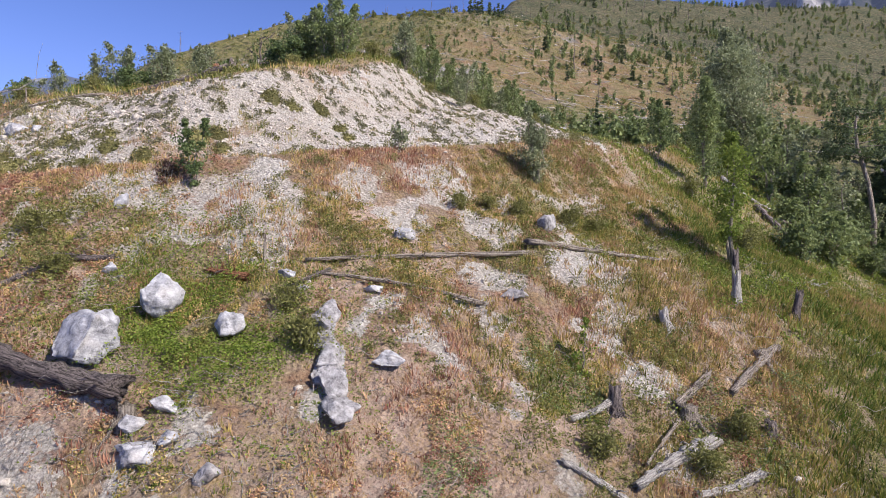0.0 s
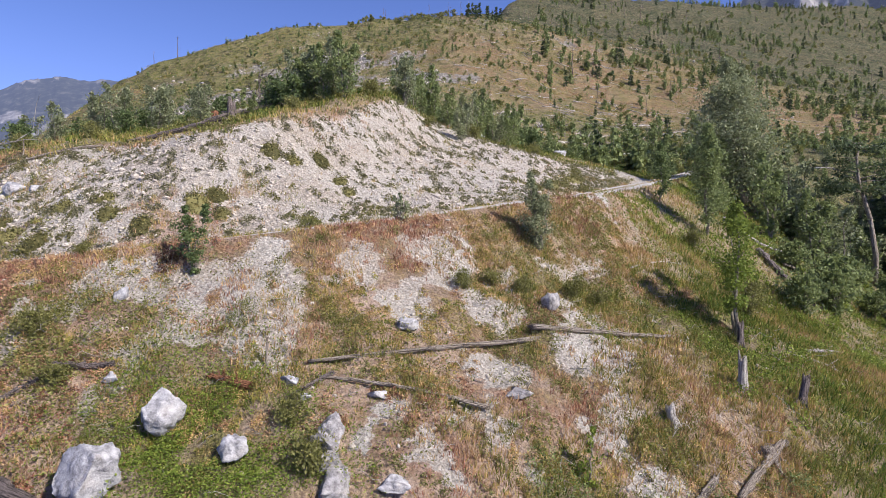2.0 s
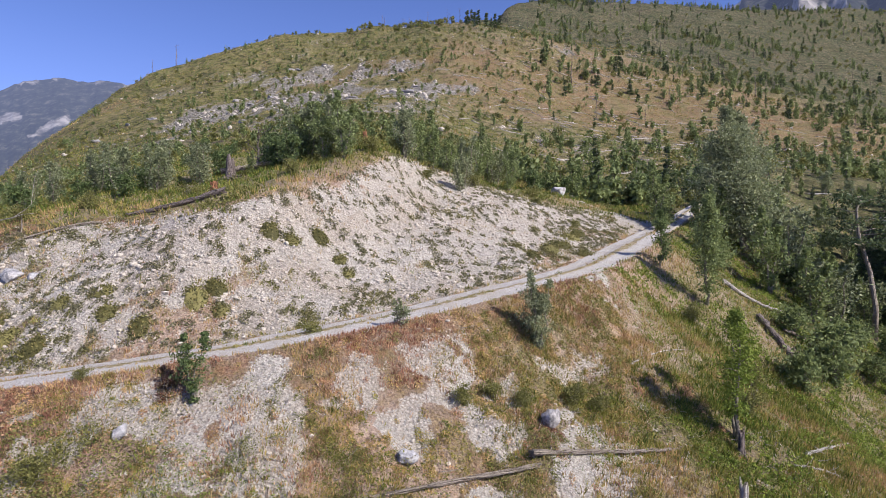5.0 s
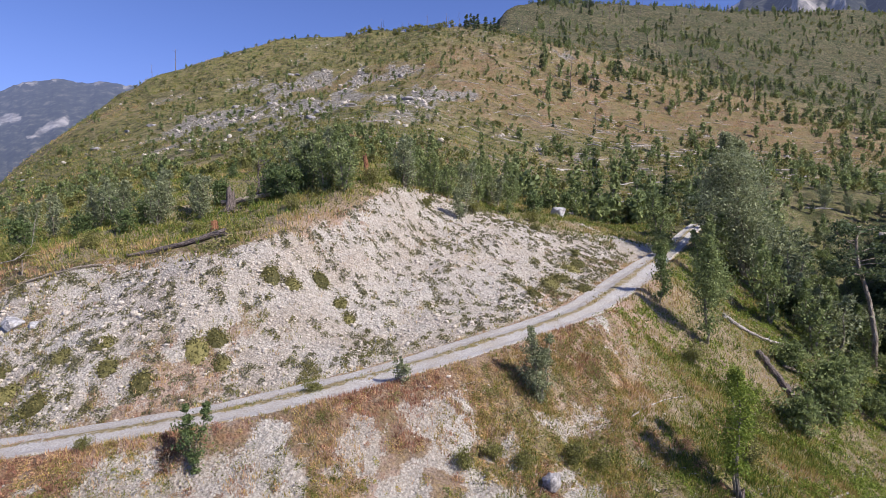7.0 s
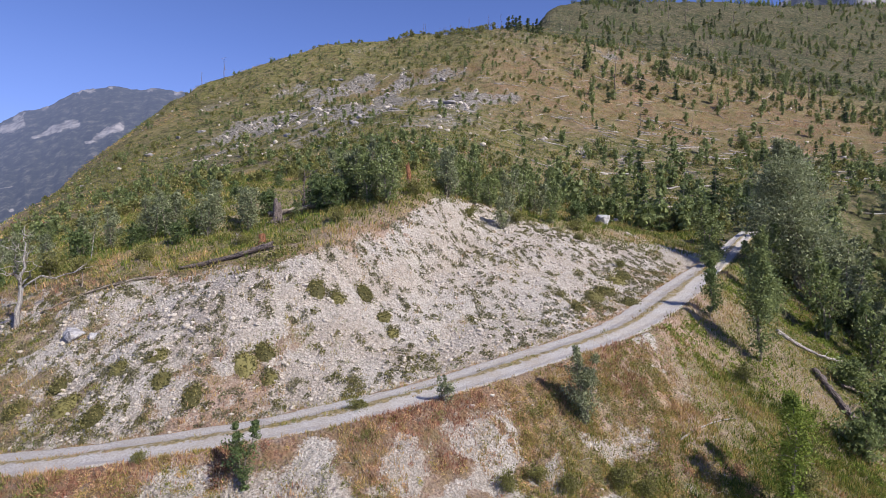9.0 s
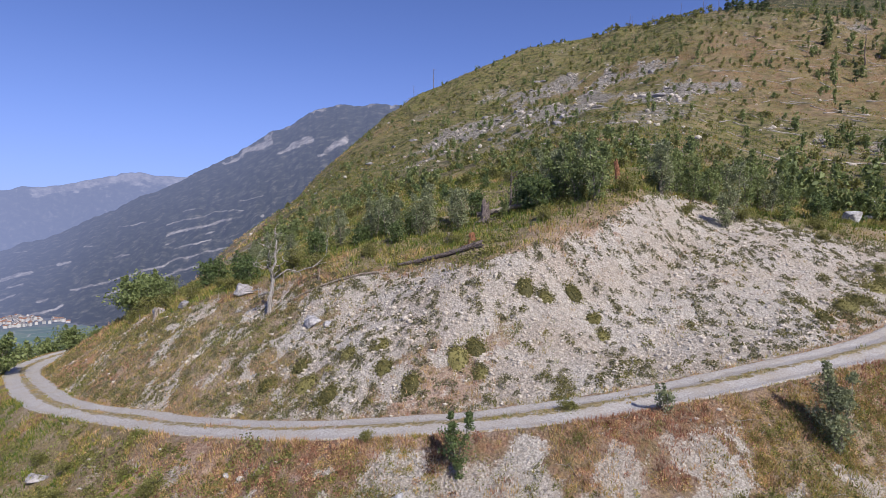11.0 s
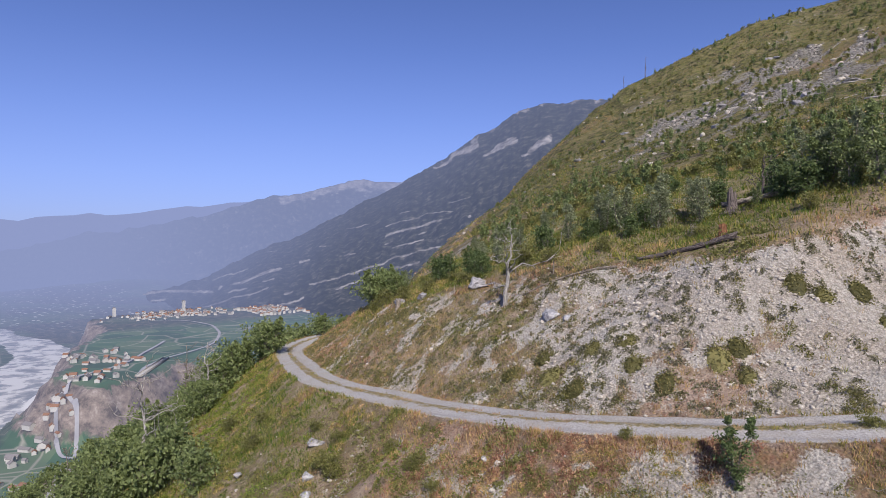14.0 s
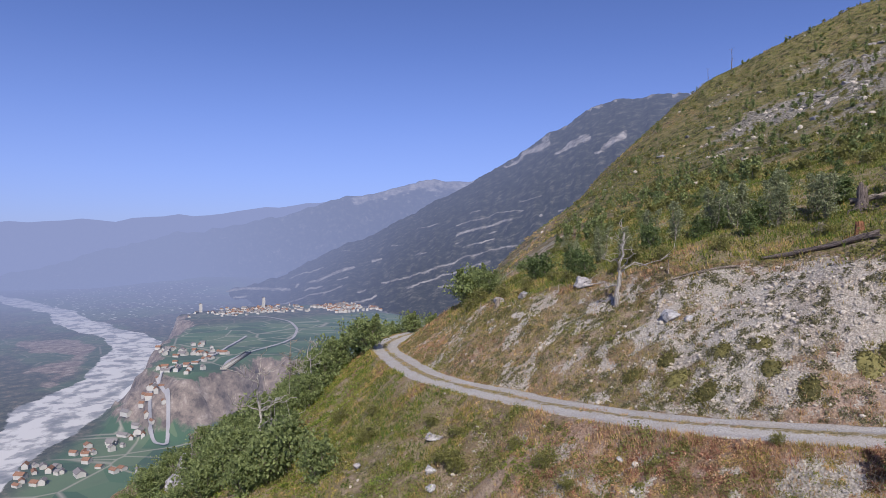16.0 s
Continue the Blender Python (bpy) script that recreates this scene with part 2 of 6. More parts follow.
# ---- materials ----
class Stuff:
    """A node material with a few shortcuts."""

    def __init__(self, name, rough=0.9, where="Position"):
        self.m = bpy.data.materials.new(name)
        self.m.use_nodes = True
        self.tree = self.m.node_tree
        self.bsdf = self.tree.nodes["Principled BSDF"]
        self.bsdf.inputs["Roughness"].default_value = rough
        self.bsdf.inputs["Specular IOR Level"].default_value = 0.25
        if where == "Position":
            self.at = self.tree.nodes.new("ShaderNodeNewGeometry").outputs["Position"]
        else:
            self.at = self.tree.nodes.new("ShaderNodeTexCoord").outputs["Object"]

    def link(self, a, b):
        self.tree.links.new(a, b)

    def put(self, value, socket):
        if isinstance(value, (int, float)):
            socket.default_value = value
        elif isinstance(value, tuple):
            socket.default_value = (*value, 1) if len(value) == 3 else value
        else:
            self.link(value, socket)

    def noise(self, scale, detail=6.0, rough=0.6, stretch=None):
        n = self.tree.nodes.new("ShaderNodeTexNoise")
        n.inputs["Scale"].default_value, n.inputs["Detail"].default_value, n.inputs["Roughness"].default_value = scale, detail, rough
        if stretch:
            v = self.tree.nodes.new("ShaderNodeMapping")
            v.inputs["Scale"].default_value = stretch
            self.link(self.at, v.inputs["Vector"])
            self.link(v.outputs["Vector"], n.inputs["Vector"])
        else:
            self.link(self.at, n.inputs["Vector"])
        if rough < 0.7:
            return n.outputs["Fac"]
        return self.math("MULTIPLY_ADD", n.outputs["Fac"], 1.8, True, -0.4)  # rough noise keeps close to its mean: spread it

    def cells(self, scale, feature="F1", out="Distance"):
        n = self.tree.nodes.new("ShaderNodeTexVoronoi")
        n.feature = feature
        n.inputs["Scale"].default_value = scale
        self.link(self.at, n.inputs["Vector"])
        return n.outputs[out]

    def attribute(self, name):
        n = self.tree.nodes.new("ShaderNodeAttribute")
        n.attribute_name = name
        return n.outputs["Fac"]

    def island(self):
        return self.tree.nodes.new("ShaderNodeNewGeometry").outputs["Random Per Island"]

    def chance(self):
        return self.tree.nodes.new("ShaderNodeObjectInfo").outputs["Random"]

    def ramp(self, fac, *stops):
        n = self.tree.nodes.new("ShaderNodeValToRGB")
        e = n.color_ramp.elements
        while len(e) < len(stops):
            e.new(0.5)
        for k, (p, c) in enumerate(stops):
            e[k].position, e[k].color = p, ((c, c, c, 1) if isinstance(c, (int, float)) else (*c, 1))
        self.put(fac, n.inputs["Fac"])
        return n.outputs["Color"]

    def mix(self, fac, a, b, how="MIX"):
        n = self.tree.nodes.new("ShaderNodeMixRGB")
        n.blend_type = how
        for value, socket in zip((fac, a, b), n.inputs):
            self.put(value, socket)
        return n.outputs["Color"]

    def math(self, op, a, b, clamp=False, c=0.0):
        n = self.tree.nodes.new("ShaderNodeMath")
        n.operation, n.use_clamp = op, clamp
        self.put(a, n.inputs[0])
        self.put(b, n.inputs[1])
        self.put(c, n.inputs[2])
        return n.outputs[0]

    def color(self, value):
        self.put(value, self.bsdf.inputs["Base Color"])
        return self

    def bump(self, height, strength=0.6, distance=0.05):
        n = self.tree.nodes.new("ShaderNodeBump")
        n.inputs["Strength"].default_value, n.inputs["Distance"].default_value = strength, distance
        self.link(height, n.inputs["Height"])
        self.link(n.outputs["Normal"], self.bsdf.inputs["Normal"])
        return self


def soil_material():
    w = Stuff("mountain_soil", 0.95)
    grit, fine, mid, big, wide = w.noise(42, 6, 0.7), w.noise(9, 9, 0.75), w.noise(1.9, 7, 0.7), w.noise(0.25, 5), w.noise(0.09, 8, 0.72)
    earth = w.ramp(fine, (0.16, (0.14, 0.088, 0.068)), (0.36, (0.38, 0.268, 0.208)), (0.58, (0.53, 0.41, 0.335)), (0.8, (0.63, 0.54, 0.475)))
    straw = w.ramp(mid, (0.3, (0.088, 0.0624, 0.032)), (0.52, (0.30, 0.185, 0.085)), (0.75, (0.45, 0.31, 0.16)))
    base = w.mix(w.ramp(fine, (0.38, 0.1), (0.62, 0.9)), earth, w.mix(w.ramp(w.noise(0.7, 7, 0.7), (0.42, 0.0), (0.6, 0.65)), straw, earth))
    green = w.ramp(fine, (0.32, (0.0255, 0.0357, 0.0102)), (0.5, (0.125, 0.13, 0.034)), (0.7, (0.28, 0.265, 0.085)))
    g = w.math("MULTIPLY", w.attribute("green"), w.ramp(mid, (0.35, 0.35), (0.6, 1.0)), True)
    base = w.mix(g, base, green)
    rust = w.ramp(fine, (0.22, (0.0648, 0.0302, 0.0202)), (0.5, (0.25, 0.112, 0.066)), (0.8, (0.40, 0.235, 0.16)))
    r = w.math("MULTIPLY", w.attribute("rust"), w.ramp(mid, (0.35, 0.25), (0.6, 1.0)), True)
    rust = w.mix(w.ramp(w.noise(0.16, 8, 0.75), (0.42, 0.0), (0.56, 0.8)), rust, w.ramp(mid, (0.3, (0.05, 0.045, 0.02)), (0.7, (0.23, 0.19, 0.085))))
    base = w.mix(r, base, rust)
    chips = w.ramp(w.cells(12, out="Distance"), (0.0, (0.62, 0.58, 0.52)), (0.4, (0.5, 0.455, 0.4)), (0.62, (0.24, 0.2, 0.16)))
    dust = w.ramp(big, (0.38, (0.49, 0.42, 0.345)), (0.58, (0.6, 0.56, 0.50)))
    stones = w.mix(0.6, chips, w.mix(w.ramp(grit, (0.22, 0.0), (0.42, 1.0)), (0.202, 0.173, 0.14), dust))
    b = w.math("ADD", w.attribute("bare"), w.math("MULTIPLY", w.math("SUBTRACT", w.mix(0.5, fine, mid), 0.5), 1.5), True)
    base = w.mix(w.ramp(b, (0.36, 0.0), (0.5, 1.0)), base, stones)
    crag = w.ramp(w.noise(1.1, 9, 0.8), (0.38, (0.0298, 0.0255, 0.0221)), (0.48, (0.187, 0.17, 0.149)), (0.66, (0.399, 0.374, 0.344)))
    k = w.math("ADD", w.attribute("rock"), w.math("MULTIPLY", w.math("SUBTRACT", w.noise(0.42, 10, 0.85), 0.52), 2.6), True)
    base = w.mix(w.ramp(k, (0.5, 0.0), (0.66, 1.0)), base, crag)
    heath = w.ramp(w.mix(0.55, wide, w.noise(0.55, 9, 0.8)), (0.38, (0.0172, 0.0218, 0.00858)), (0.46, (0.066, 0.078, 0.02)), (0.56, (0.14, 0.135, 0.038)), (0.68, (0.23, 0.185, 0.08)))
    woods = w.ramp(w.mix(0.5, w.noise(0.06, 9, 0.8), w.noise(0.3, 9, 0.8)), (0.28, (0.014, 0.023, 0.01)), (0.44, (0.042, 0.058, 0.022)), (0.58, (0.105, 0.092, 0.05)), (0.75, (0.2, 0.15, 0.1)))
    heath = w.mix(w.attribute("woods"), heath, woods)
    heath = w.mix(1.0, heath, w.ramp(w.noise(0.33, 8, 0.78), (0.36, 0.3), (0.5, 0.8), (0.66, 1.15)), "MULTIPLY")
    k = w.math("MULTIPLY", w.attribute("heath"), w.ramp(w.noise(0.4, 8, 0.75), (0.4, 0.35), (0.6, 1.0)), True)
    base = w.mix(k, base, heath)
    base = w.mix(0.8, base, w.ramp(w.noise(3.2, 8, 0.75), (0.18, 0.5), (0.42, 1.04)), "MULTIPLY")
    base = w.mix(0.7, base, w.ramp(w.noise(15, 6, 0.75), (0.22, 0.45), (0.44, 1.06), (0.75, 1.22)), "MULTIPLY")
    base = w.mix(w.math("MULTIPLY", w.attribute("bare"), 0.5), base, w.ramp(w.cells(4.2), (0.0, 1.08), (0.45, 0.95), (0.62, 0.62)), "MULTIPLY")
    w.color(base)
    h = w.mix(0.5, w.noise(6, 9, 0.75), w.cells(8))
    return w.bump(h, 1.0, 0.2).m


def gravel_material():
    w = Stuff("track_gravel", 0.95)
    fine = w.noise(14, 8, 0.7)
    base = w.ramp(fine, (0.3, (0.30, 0.285, 0.27)), (0.6, (0.47, 0.45, 0.435)), (0.8, (0.58, 0.56, 0.54)))
    base = w.mix(w.ramp(w.noise(0.8, 5), (0.4, 0.0), (0.7, 0.5)), base, (0.36, 0.30, 0.225))
    grass = w.ramp(w.noise(7, 7, 0.7), (0.3, (0.12, 0.11, 0.05)), (0.6, (0.33, 0.26, 0.14)))
    g = w.math("ADD", w.attribute("verge"), w.math("MULTIPLY", w.math("SUBTRACT", w.noise(2.6, 8, 0.78), 0.5), 1.5), True)
    w.color(w.mix(w.ramp(g, (0.42, 0.0), (0.62, 1.0)), base, grass))
    return w.bump(fine, 0.7, 0.04).m


def stone_material(name, dark, mid, light, scale=2.0):
    w = Stuff(name, 0.85, "Object")
    n = w.noise(scale * 2.2, 9, 0.72)
    bands = w.noise(scale, 9, 0.72, (1, 1.3, 3.0))
    c = w.ramp(n, (0.2, dark), (0.44, mid), (0.7, light))
    c = w.mix(w.ramp(bands, (0.38, 0.3), (0.5, 0.0)), c, dark)
    c = w.mix(w.ramp(w.noise(scale * 0.7, 5), (0.55, 0.0), (0.75, 0.35)), c, (0.36, 0.27, 0.17))
    w.color(c)
    return w.bump(w.mix(0.5, n, bands), 0.8, 0.06).m


def wood_material(name, dark, light, stretch=(9, 9, 0.5)):
    w = Stuff(name, 0.85, "Object")
    g = w.noise(3.0, 9, 0.75, stretch)
    c = w.ramp(g, (0.2, tuple(0.5 * v for v in dark)), (0.36, dark), (0.58, light), (0.8, tuple(min(0.75, 1.25 * v) for v in light)))
    w.color(w.mix(w.ramp(w.noise(1.6, 7, 0.7), (0.5, 0.0), (0.9, 0.5)), c, dark))
    return w.bump(g, 1.0, 0.08).m


def leaf_material(name, dark, light, back=0.4):
    w = Stuff(name, 0.6, "Object")
    c = w.mix(w.ramp(w.island(), (0.0, 0.0), (0.45, 0.35), (1.0, 1.0)), tuple(0.6 * v for v in dark), light)
    c = w.mix(w.math("MULTIPLY", w.chance(), 0.22), c, tuple(0.6 * v for v in dark))
    w.color(c)
    t = w.tree.nodes.new("ShaderNodeBsdfTranslucent")
    w.link(w.mix(0.2, c, (0.42, 0.46, 0.16)), t.inputs["Color"])
    m = w.tree.nodes.new("ShaderNodeMixShader")
    m.inputs[0].default_value = back
    w.link(w.bsdf.outputs[0], m.inputs[1])
    w.link(t.outputs[0], m.inputs[2])
    w.link(m.outputs[0], w.tree.nodes["Material Output"].inputs["Surface"])
    return w.m


def grass_material():
    w = Stuff("grass_blades", 0.75)
    v = w.math("ADD", w.attribute("dry"), w.math("MULTIPLY", w.math("SUBTRACT", w.island(), 0.5), 0.45), True)
    tuft = w.ramp(w.noise(2.8, 4, 0.6), (0.34, 0.6), (0.5, 1.1), (0.64, 1.4))
    c = w.ramp(v, (0.0, (0.076, 0.128, 0.02)), (0.28, (0.29, 0.265, 0.06)), (0.5, (0.40, 0.275, 0.11)), (0.7, (0.53, 0.36, 0.205)), (0.85, (0.40, 0.225, 0.145)), (1.0, (0.27, 0.12, 0.08)))
    c = w.mix(1.0, c, tuft, "MULTIPLY")
    w.color(c)
    t = w.tree.nodes.new("ShaderNodeBsdfTranslucent")
    w.link(c, t.inputs["Color"])
    m = w.tree.nodes.new("ShaderNodeMixShader")
    m.inputs[0].default_value = 0.22
    w.link(w.bsdf.outputs[0], m.inputs[1])
    w.link(t.outputs[0], m.inputs[2])
    w.link(m.outputs[0], w.tree.nodes["Material Output"].inputs["Surface"])
    return w.m


SOIL, GRAVEL, GRASS = soil_material(), gravel_material(), grass_material()
LIMESTONE = stone_material("pale_limestone", (0.13, 0.127, 0.132), (0.36, 0.352, 0.362), (0.55, 0.54, 0.545))
SCHIST = stone_material("banded_schist", (0.085, 0.078, 0.078), (0.3, 0.285, 0.285), (0.48, 0.46, 0.455), 2.5)
RUBBLE = stone_material("scree_rubble", (0.27, 0.22, 0.175), (0.53, 0.47, 0.4), (0.66, 0.61, 0.54), 5.0)
BLEACHED = wood_material("bleached_wood", (0.24, 0.21, 0.19), (0.58, 0.54, 0.49))
DEADWOOD = wood_material("grey_brown_deadwood", (0.13, 0.10, 0.08), (0.42, 0.36, 0.30))
CHARRED = wood_material("charred_wood", (0.045, 0.036, 0.034), (0.25, 0.205, 0.19))
REDWOOD = wood_material("red_brown_rotten_wood", (0.10, 0.04, 0.022), (0.36, 0.17, 0.09))
BARK = wood_material("young_bark", (0.12, 0.10, 0.075), (0.36, 0.32, 0.25))
BIRCH_LEAF = leaf_material("birch_leaf", (0.18, 0.24, 0.085), (0.37, 0.43, 0.18))
POPLAR_LEAF = leaf_material("poplar_leaf", (0.22, 0.26, 0.14), (0.45, 0.48, 0.28))
LIME_LEAF = leaf_material("bright_leaf", (0.15, 0.235, 0.03), (0.37, 0.44, 0.085))
SHRUB_LEAF = leaf_material("shrub_leaf", (0.18, 0.19, 0.055), (0.39, 0.37, 0.13))
DARK_LEAF = leaf_material("dark_leaf", (0.10, 0.155, 0.06), (0.24, 0.31, 0.12))
NEEDLE = leaf_material("conifer_needle", (0.05, 0.085, 0.045), (0.145, 0.19, 0.09), 0.3)
SAGE_LEAF = leaf_material("grey_green_tuft", (0.17, 0.16, 0.09), (0.36, 0.33, 0.2), 0.35)
OLIVE_LEAF = leaf_material("olive_tuft", (0.16, 0.15, 0.055), (0.35, 0.315, 0.125), 0.35)
RED_LEAF = leaf_material("reddish_leaf", (0.08, 0.035, 0.028), (0.19, 0.09, 0.065))
WHITE_PETAL = leaf_material("white_petal", (0.55, 0.53, 0.46), (0.75, 0.74, 0.70))

# ---- ground and track ----
XS = spread(-72, 34, 0.26, -900, 1500, 1.028, 1.035)
YS = spread(6, 60, 0.26, -600, 1500, 1.018, 1.09)
GX, GY = np.meshgrid(XS, YS)
GZ, GS, GA, GT = lay(GX, GY)
land = sheet("ground", XS, YS, GZ, SOIL, "steep dry mountainside of stony soil, brown grass and scree")
COVER = cover(GX, GY, GS, GA, GT)
for _n, _v in zip(("bare", "green", "rust", "rock"), COVER):
    paint(land, _n, _v)
PX, PY, _ = hill_plan(GX, GY)
WOODS = step(255, 330, PY + 0.35 * PX + 60 * fbm(PX, PY, 80))
WOODS = np.maximum(WOODS, 0.6 * step(14, 24, GX) * step(35, 50, GY) * (1 - step(95, 135, GY)))
paint(land, "woods", WOODS)
paint(land, "heath", np.maximum(1.6 * WOODS, step(60, 100, PY) * np.maximum(GS > 0, PY > 85) * 0.97 * (1 - 0.6 * COVER[2]) * (1 - 0.8 * COVER[3])))


def on_sheet(grid, x, y):
    """What the ground's sheet holds at places between its lines."""
    i, j = np.clip(np.searchsorted(XS, x) - 1, 0, len(XS) - 2), np.clip(np.searchsorted(YS, y) - 1, 0, len(YS) - 2)
    u, v = np.clip((x - XS[i]) / (XS[i + 1] - XS[i]), 0, 1), np.clip((y - YS[j]) / (YS[j + 1] - YS[j]), 0, 1)
    return (grid[j, i] * (1 - u) + grid[j, i + 1] * u) * (1 - v) + (grid[j + 1, i] * (1 - u) + grid[j + 1, i + 1] * u) * v


def ground(x, y):
    return on_sheet(GZ, np.asarray(x, float), np.asarray(y, float))


def height(x, y):
    return float(ground(np.array([x]), np.array([y]))[0])


def build_track():
    keep = np.where((ALONG > ROAD_FROM) & (ALONG < ROAD_TO))[0]
    across = np.linspace(-2.15, 2.15, 29)
    normal = np.stack([-HEADING[keep, 1], HEADING[keep, 0]], -1)
    wide = (1 - 0.38 * step(44, 60, LINE[keep, 1]))[:, None] * across
    px = LINE[keep, 0][:, None] + normal[:, :1] * wide
    py = LINE[keep, 1][:, None] + normal[:, 1:] * wide
    wob = 0.25 * fbm(px, py, 3.0, 3)
    a = np.abs(across)[None, :] + wob
    z = LINE[keep, 2][:, None] + 0.05 + 0.05 * np.exp(-((a / 0.4) ** 2)) - 0.06 * np.exp(-(((a - 0.87) / 0.3) ** 2)) - 1.1 * np.clip(a - 1.45, 0, 1) + 0.05 * fbm(px, py, 0.7, 3)
    n, k = px.shape
    idx = np.arange(n * k).reshape(n, k)
    me = bpy.data.meshes.new("road")
    me.from_pydata(np.stack([px, py, z], -1).reshape(-1, 3), [], np.stack([idx[:-1, :-1], idx[1:, :-1], idx[1:, 1:], idx[:-1, 1:]], -1).reshape(-1, 4))
    me.shade_smooth()
    me.materials.append(GRAVEL)
    ob = tagged(new("road", me), "narrow grey gravel track with two wheel ruts and a grassy middle strip", "gravel track", kind="structure")
    paint(ob, "verge", np.clip(0.72 * np.exp(-((a / 0.34) ** 4)) + 0.9 * step(1.2, 1.7, a), 0, 1))
    return ob


build_track()

# ---- kit for building things ----
rng = np.random.RandomState(11)


def mesh_of(name, verts, faces, material, smooth=True):
    me = bpy.data.meshes.new(name)
    verts, faces = np.asarray(verts, np.float32), np.asarray(faces, np.int32)
    n = faces.shape[1]
    me.vertices.add(len(verts))
    me.vertices.foreach_set("co", verts.ravel())
    me.loops.add(faces.size)
    me.loops.foreach_set("vertex_index", faces.ravel())
    me.polygons.add(len(faces))
    me.polygons.foreach_set("loop_start", np.arange(0, faces.size, n, dtype=np.int32))
    me.update(calc_edges=True)
    if smooth:
        me.shade_smooth()
    me.materials.append(material)
    return me


def part(name, me, parent, label=""):
    ob = new(name, me)
    ob.parent = parent
    if label:
        ob["label"] = label
    return ob


def base(name, label, category, at=(0, 0, 0), group=""):
    ob = new(name)
    ob.empty_display_size = 0.1
    ob.matrix_basis = pose(*at)
    return tagged(ob, label, category, group)


def tube(points, radii, sides=7, wobble=0.0, jag=0.0, closed=True):
    """A tapered, uneven round limb along points, with broken ends if jag."""
    pts, radii = np.asarray(points, float), np.asarray(radii, float)
    n = len(pts)
    t = np.gradient(pts, axis=0)
    t /= np.linalg.norm(t, axis=1)[:, None] + 1e-9
    ref = np.where(np.abs(t[:, 2:3]) < 0.9, [[0, 0, 1.0]], [[1.0, 0, 0]])
    u = np.cross(t, ref)
    u /= np.linalg.norm(u, axis=1)[:, None] + 1e-9
    v = np.cross(t, u)
    ang = np.arange(sides) * 2 * np.pi / sides
    r = radii[:, None] * (1 + wobble * rng.uniform(-1, 1, (n, sides)))
    ring = pts[:, None] + r[..., None] * (np.cos(ang)[None, :, None] * u[:, None] + np.sin(ang)[None, :, None] * v[:, None])
    if jag:
        ring[-1] += t[-1] * jag * rng.uniform(0, 1, (sides, 1))
        ring[0] -= t[0] * jag * rng.uniform(0, 0.6, (sides, 1))
    verts = list(ring.reshape(-1, 3)) + [pts[0], pts[-1]]
    faces = []
    for i in range(n - 1):
        for j in range(sides):
            k = (j + 1) % sides
            a, b, c, d = i * sides + j, i * sides + k, (i + 1) * sides + k, (i + 1) * sides + j
            faces += [(a, b, c), (a, c, d)]
    for j in range(sides):
        k = (j + 1) % sides
        faces += [(k, j, n * sides), ((n - 1) * sides + j, (n - 1) * sides + k, n * sides + 1)]
    return np.array(verts), np.array(faces)


def joined(pieces):
    verts, faces, at = [], [], 0
    for v, f in pieces:
        verts.append(v)
        faces.append(f + at)
        at += len(v)
    return np.concatenate(verts), np.concatenate(faces)


def bent(a, b, n=6, sag=0.1):
    """A slightly crooked line from a to b."""
    a, b = np.array(a, float), np.array(b, float)
    t = np.linspace(0, 1, n)[:, None]
    size = np.linalg.norm(b - a)
    return a + (b - a) * t + rng.normal(0, sag * size / n, (n, 3)) * np.sin(np.pi * t)


def leaf_quads(centers, size, flat=0.0):
    """One small pointed leaf, a bent quad, round each centre."""
    n = len(centers)
    a = rng.normal(0, 1, (n, 3))
    a[:, 2] *= 1 - flat
    a /= np.linalg.norm(a, axis=1)[:, None]
    b = np.cross(a, rng.normal(0, 1, (n, 3)))
    b /= np.linalg.norm(b, axis=1)[:, None] + 1e-9
    s = (size * rng.uniform(0.6, 1.3, n))[:, None]
    verts = np.stack([centers - a * s, centers + b * s * 0.55, centers + a * s, centers - b * s * 0.55], 1).reshape(-1, 3)
    return verts, np.arange(4 * n).reshape(n, 4)


def scatter(n, x0, x1, y0, y1):
    return rng.uniform(x0, x1, n), rng.uniform(y0, y1, n)


def blades(x, y, z, tall, wide, count, spread_, dry):
    """Tufts of grass at x, y, z: count blades each. Returns vertices, triangles and the dryness of each vertex."""
    n = len(x)
    X, Y, Z = (np.repeat(v, count) for v in (x, y, z))
    H = np.repeat(tall, count) * rng.uniform(0.5, 1.15, n * count)
    D = np.clip(np.repeat(dry + rng.normal(0, 0.13, n), count) + rng.normal(0, 0.06, n * count), 0, 1)
    ang, r = rng.uniform(0, 6.283, n * count), spread_ * np.sqrt(rng.uniform(0, 1, n * count))
    bx, by = X + r * np.cos(ang), Y + r * np.sin(ang)
    lean = rng.normal(0, 0.32, (n * count, 2)) + 0.5 * r[:, None] / max(spread_, 1e-6) * np.stack([np.cos(ang), np.sin(ang)], -1)
    turn = rng.uniform(0, 6.283, n * count)
    w = wide * rng.uniform(0.6, 1.4, n * count)
    wx, wy = w * np.cos(turn), w * np.sin(turn)
    v = np.stack([np.stack([bx - wx, by - wy, Z - 0.05], -1), np.stack([bx + wx, by + wy, Z - 0.05], -1),
                  np.stack([bx + H * lean[:, 0], by + H * lean[:, 1], Z + H], -1)], 1).reshape(-1, 3)
    return v, np.arange(3 * n * count).reshape(-1, 3), np.repeat(D, 3)


def stuff(name, verts, faces, material, label, category, smooth=True, dry=None):
    ob = tagged(new(name, mesh_of(name, verts, faces, material, smooth)), label, category, kind="stuff")
    if dry is not None:
        paint(ob, "dry", dry)
    return ob


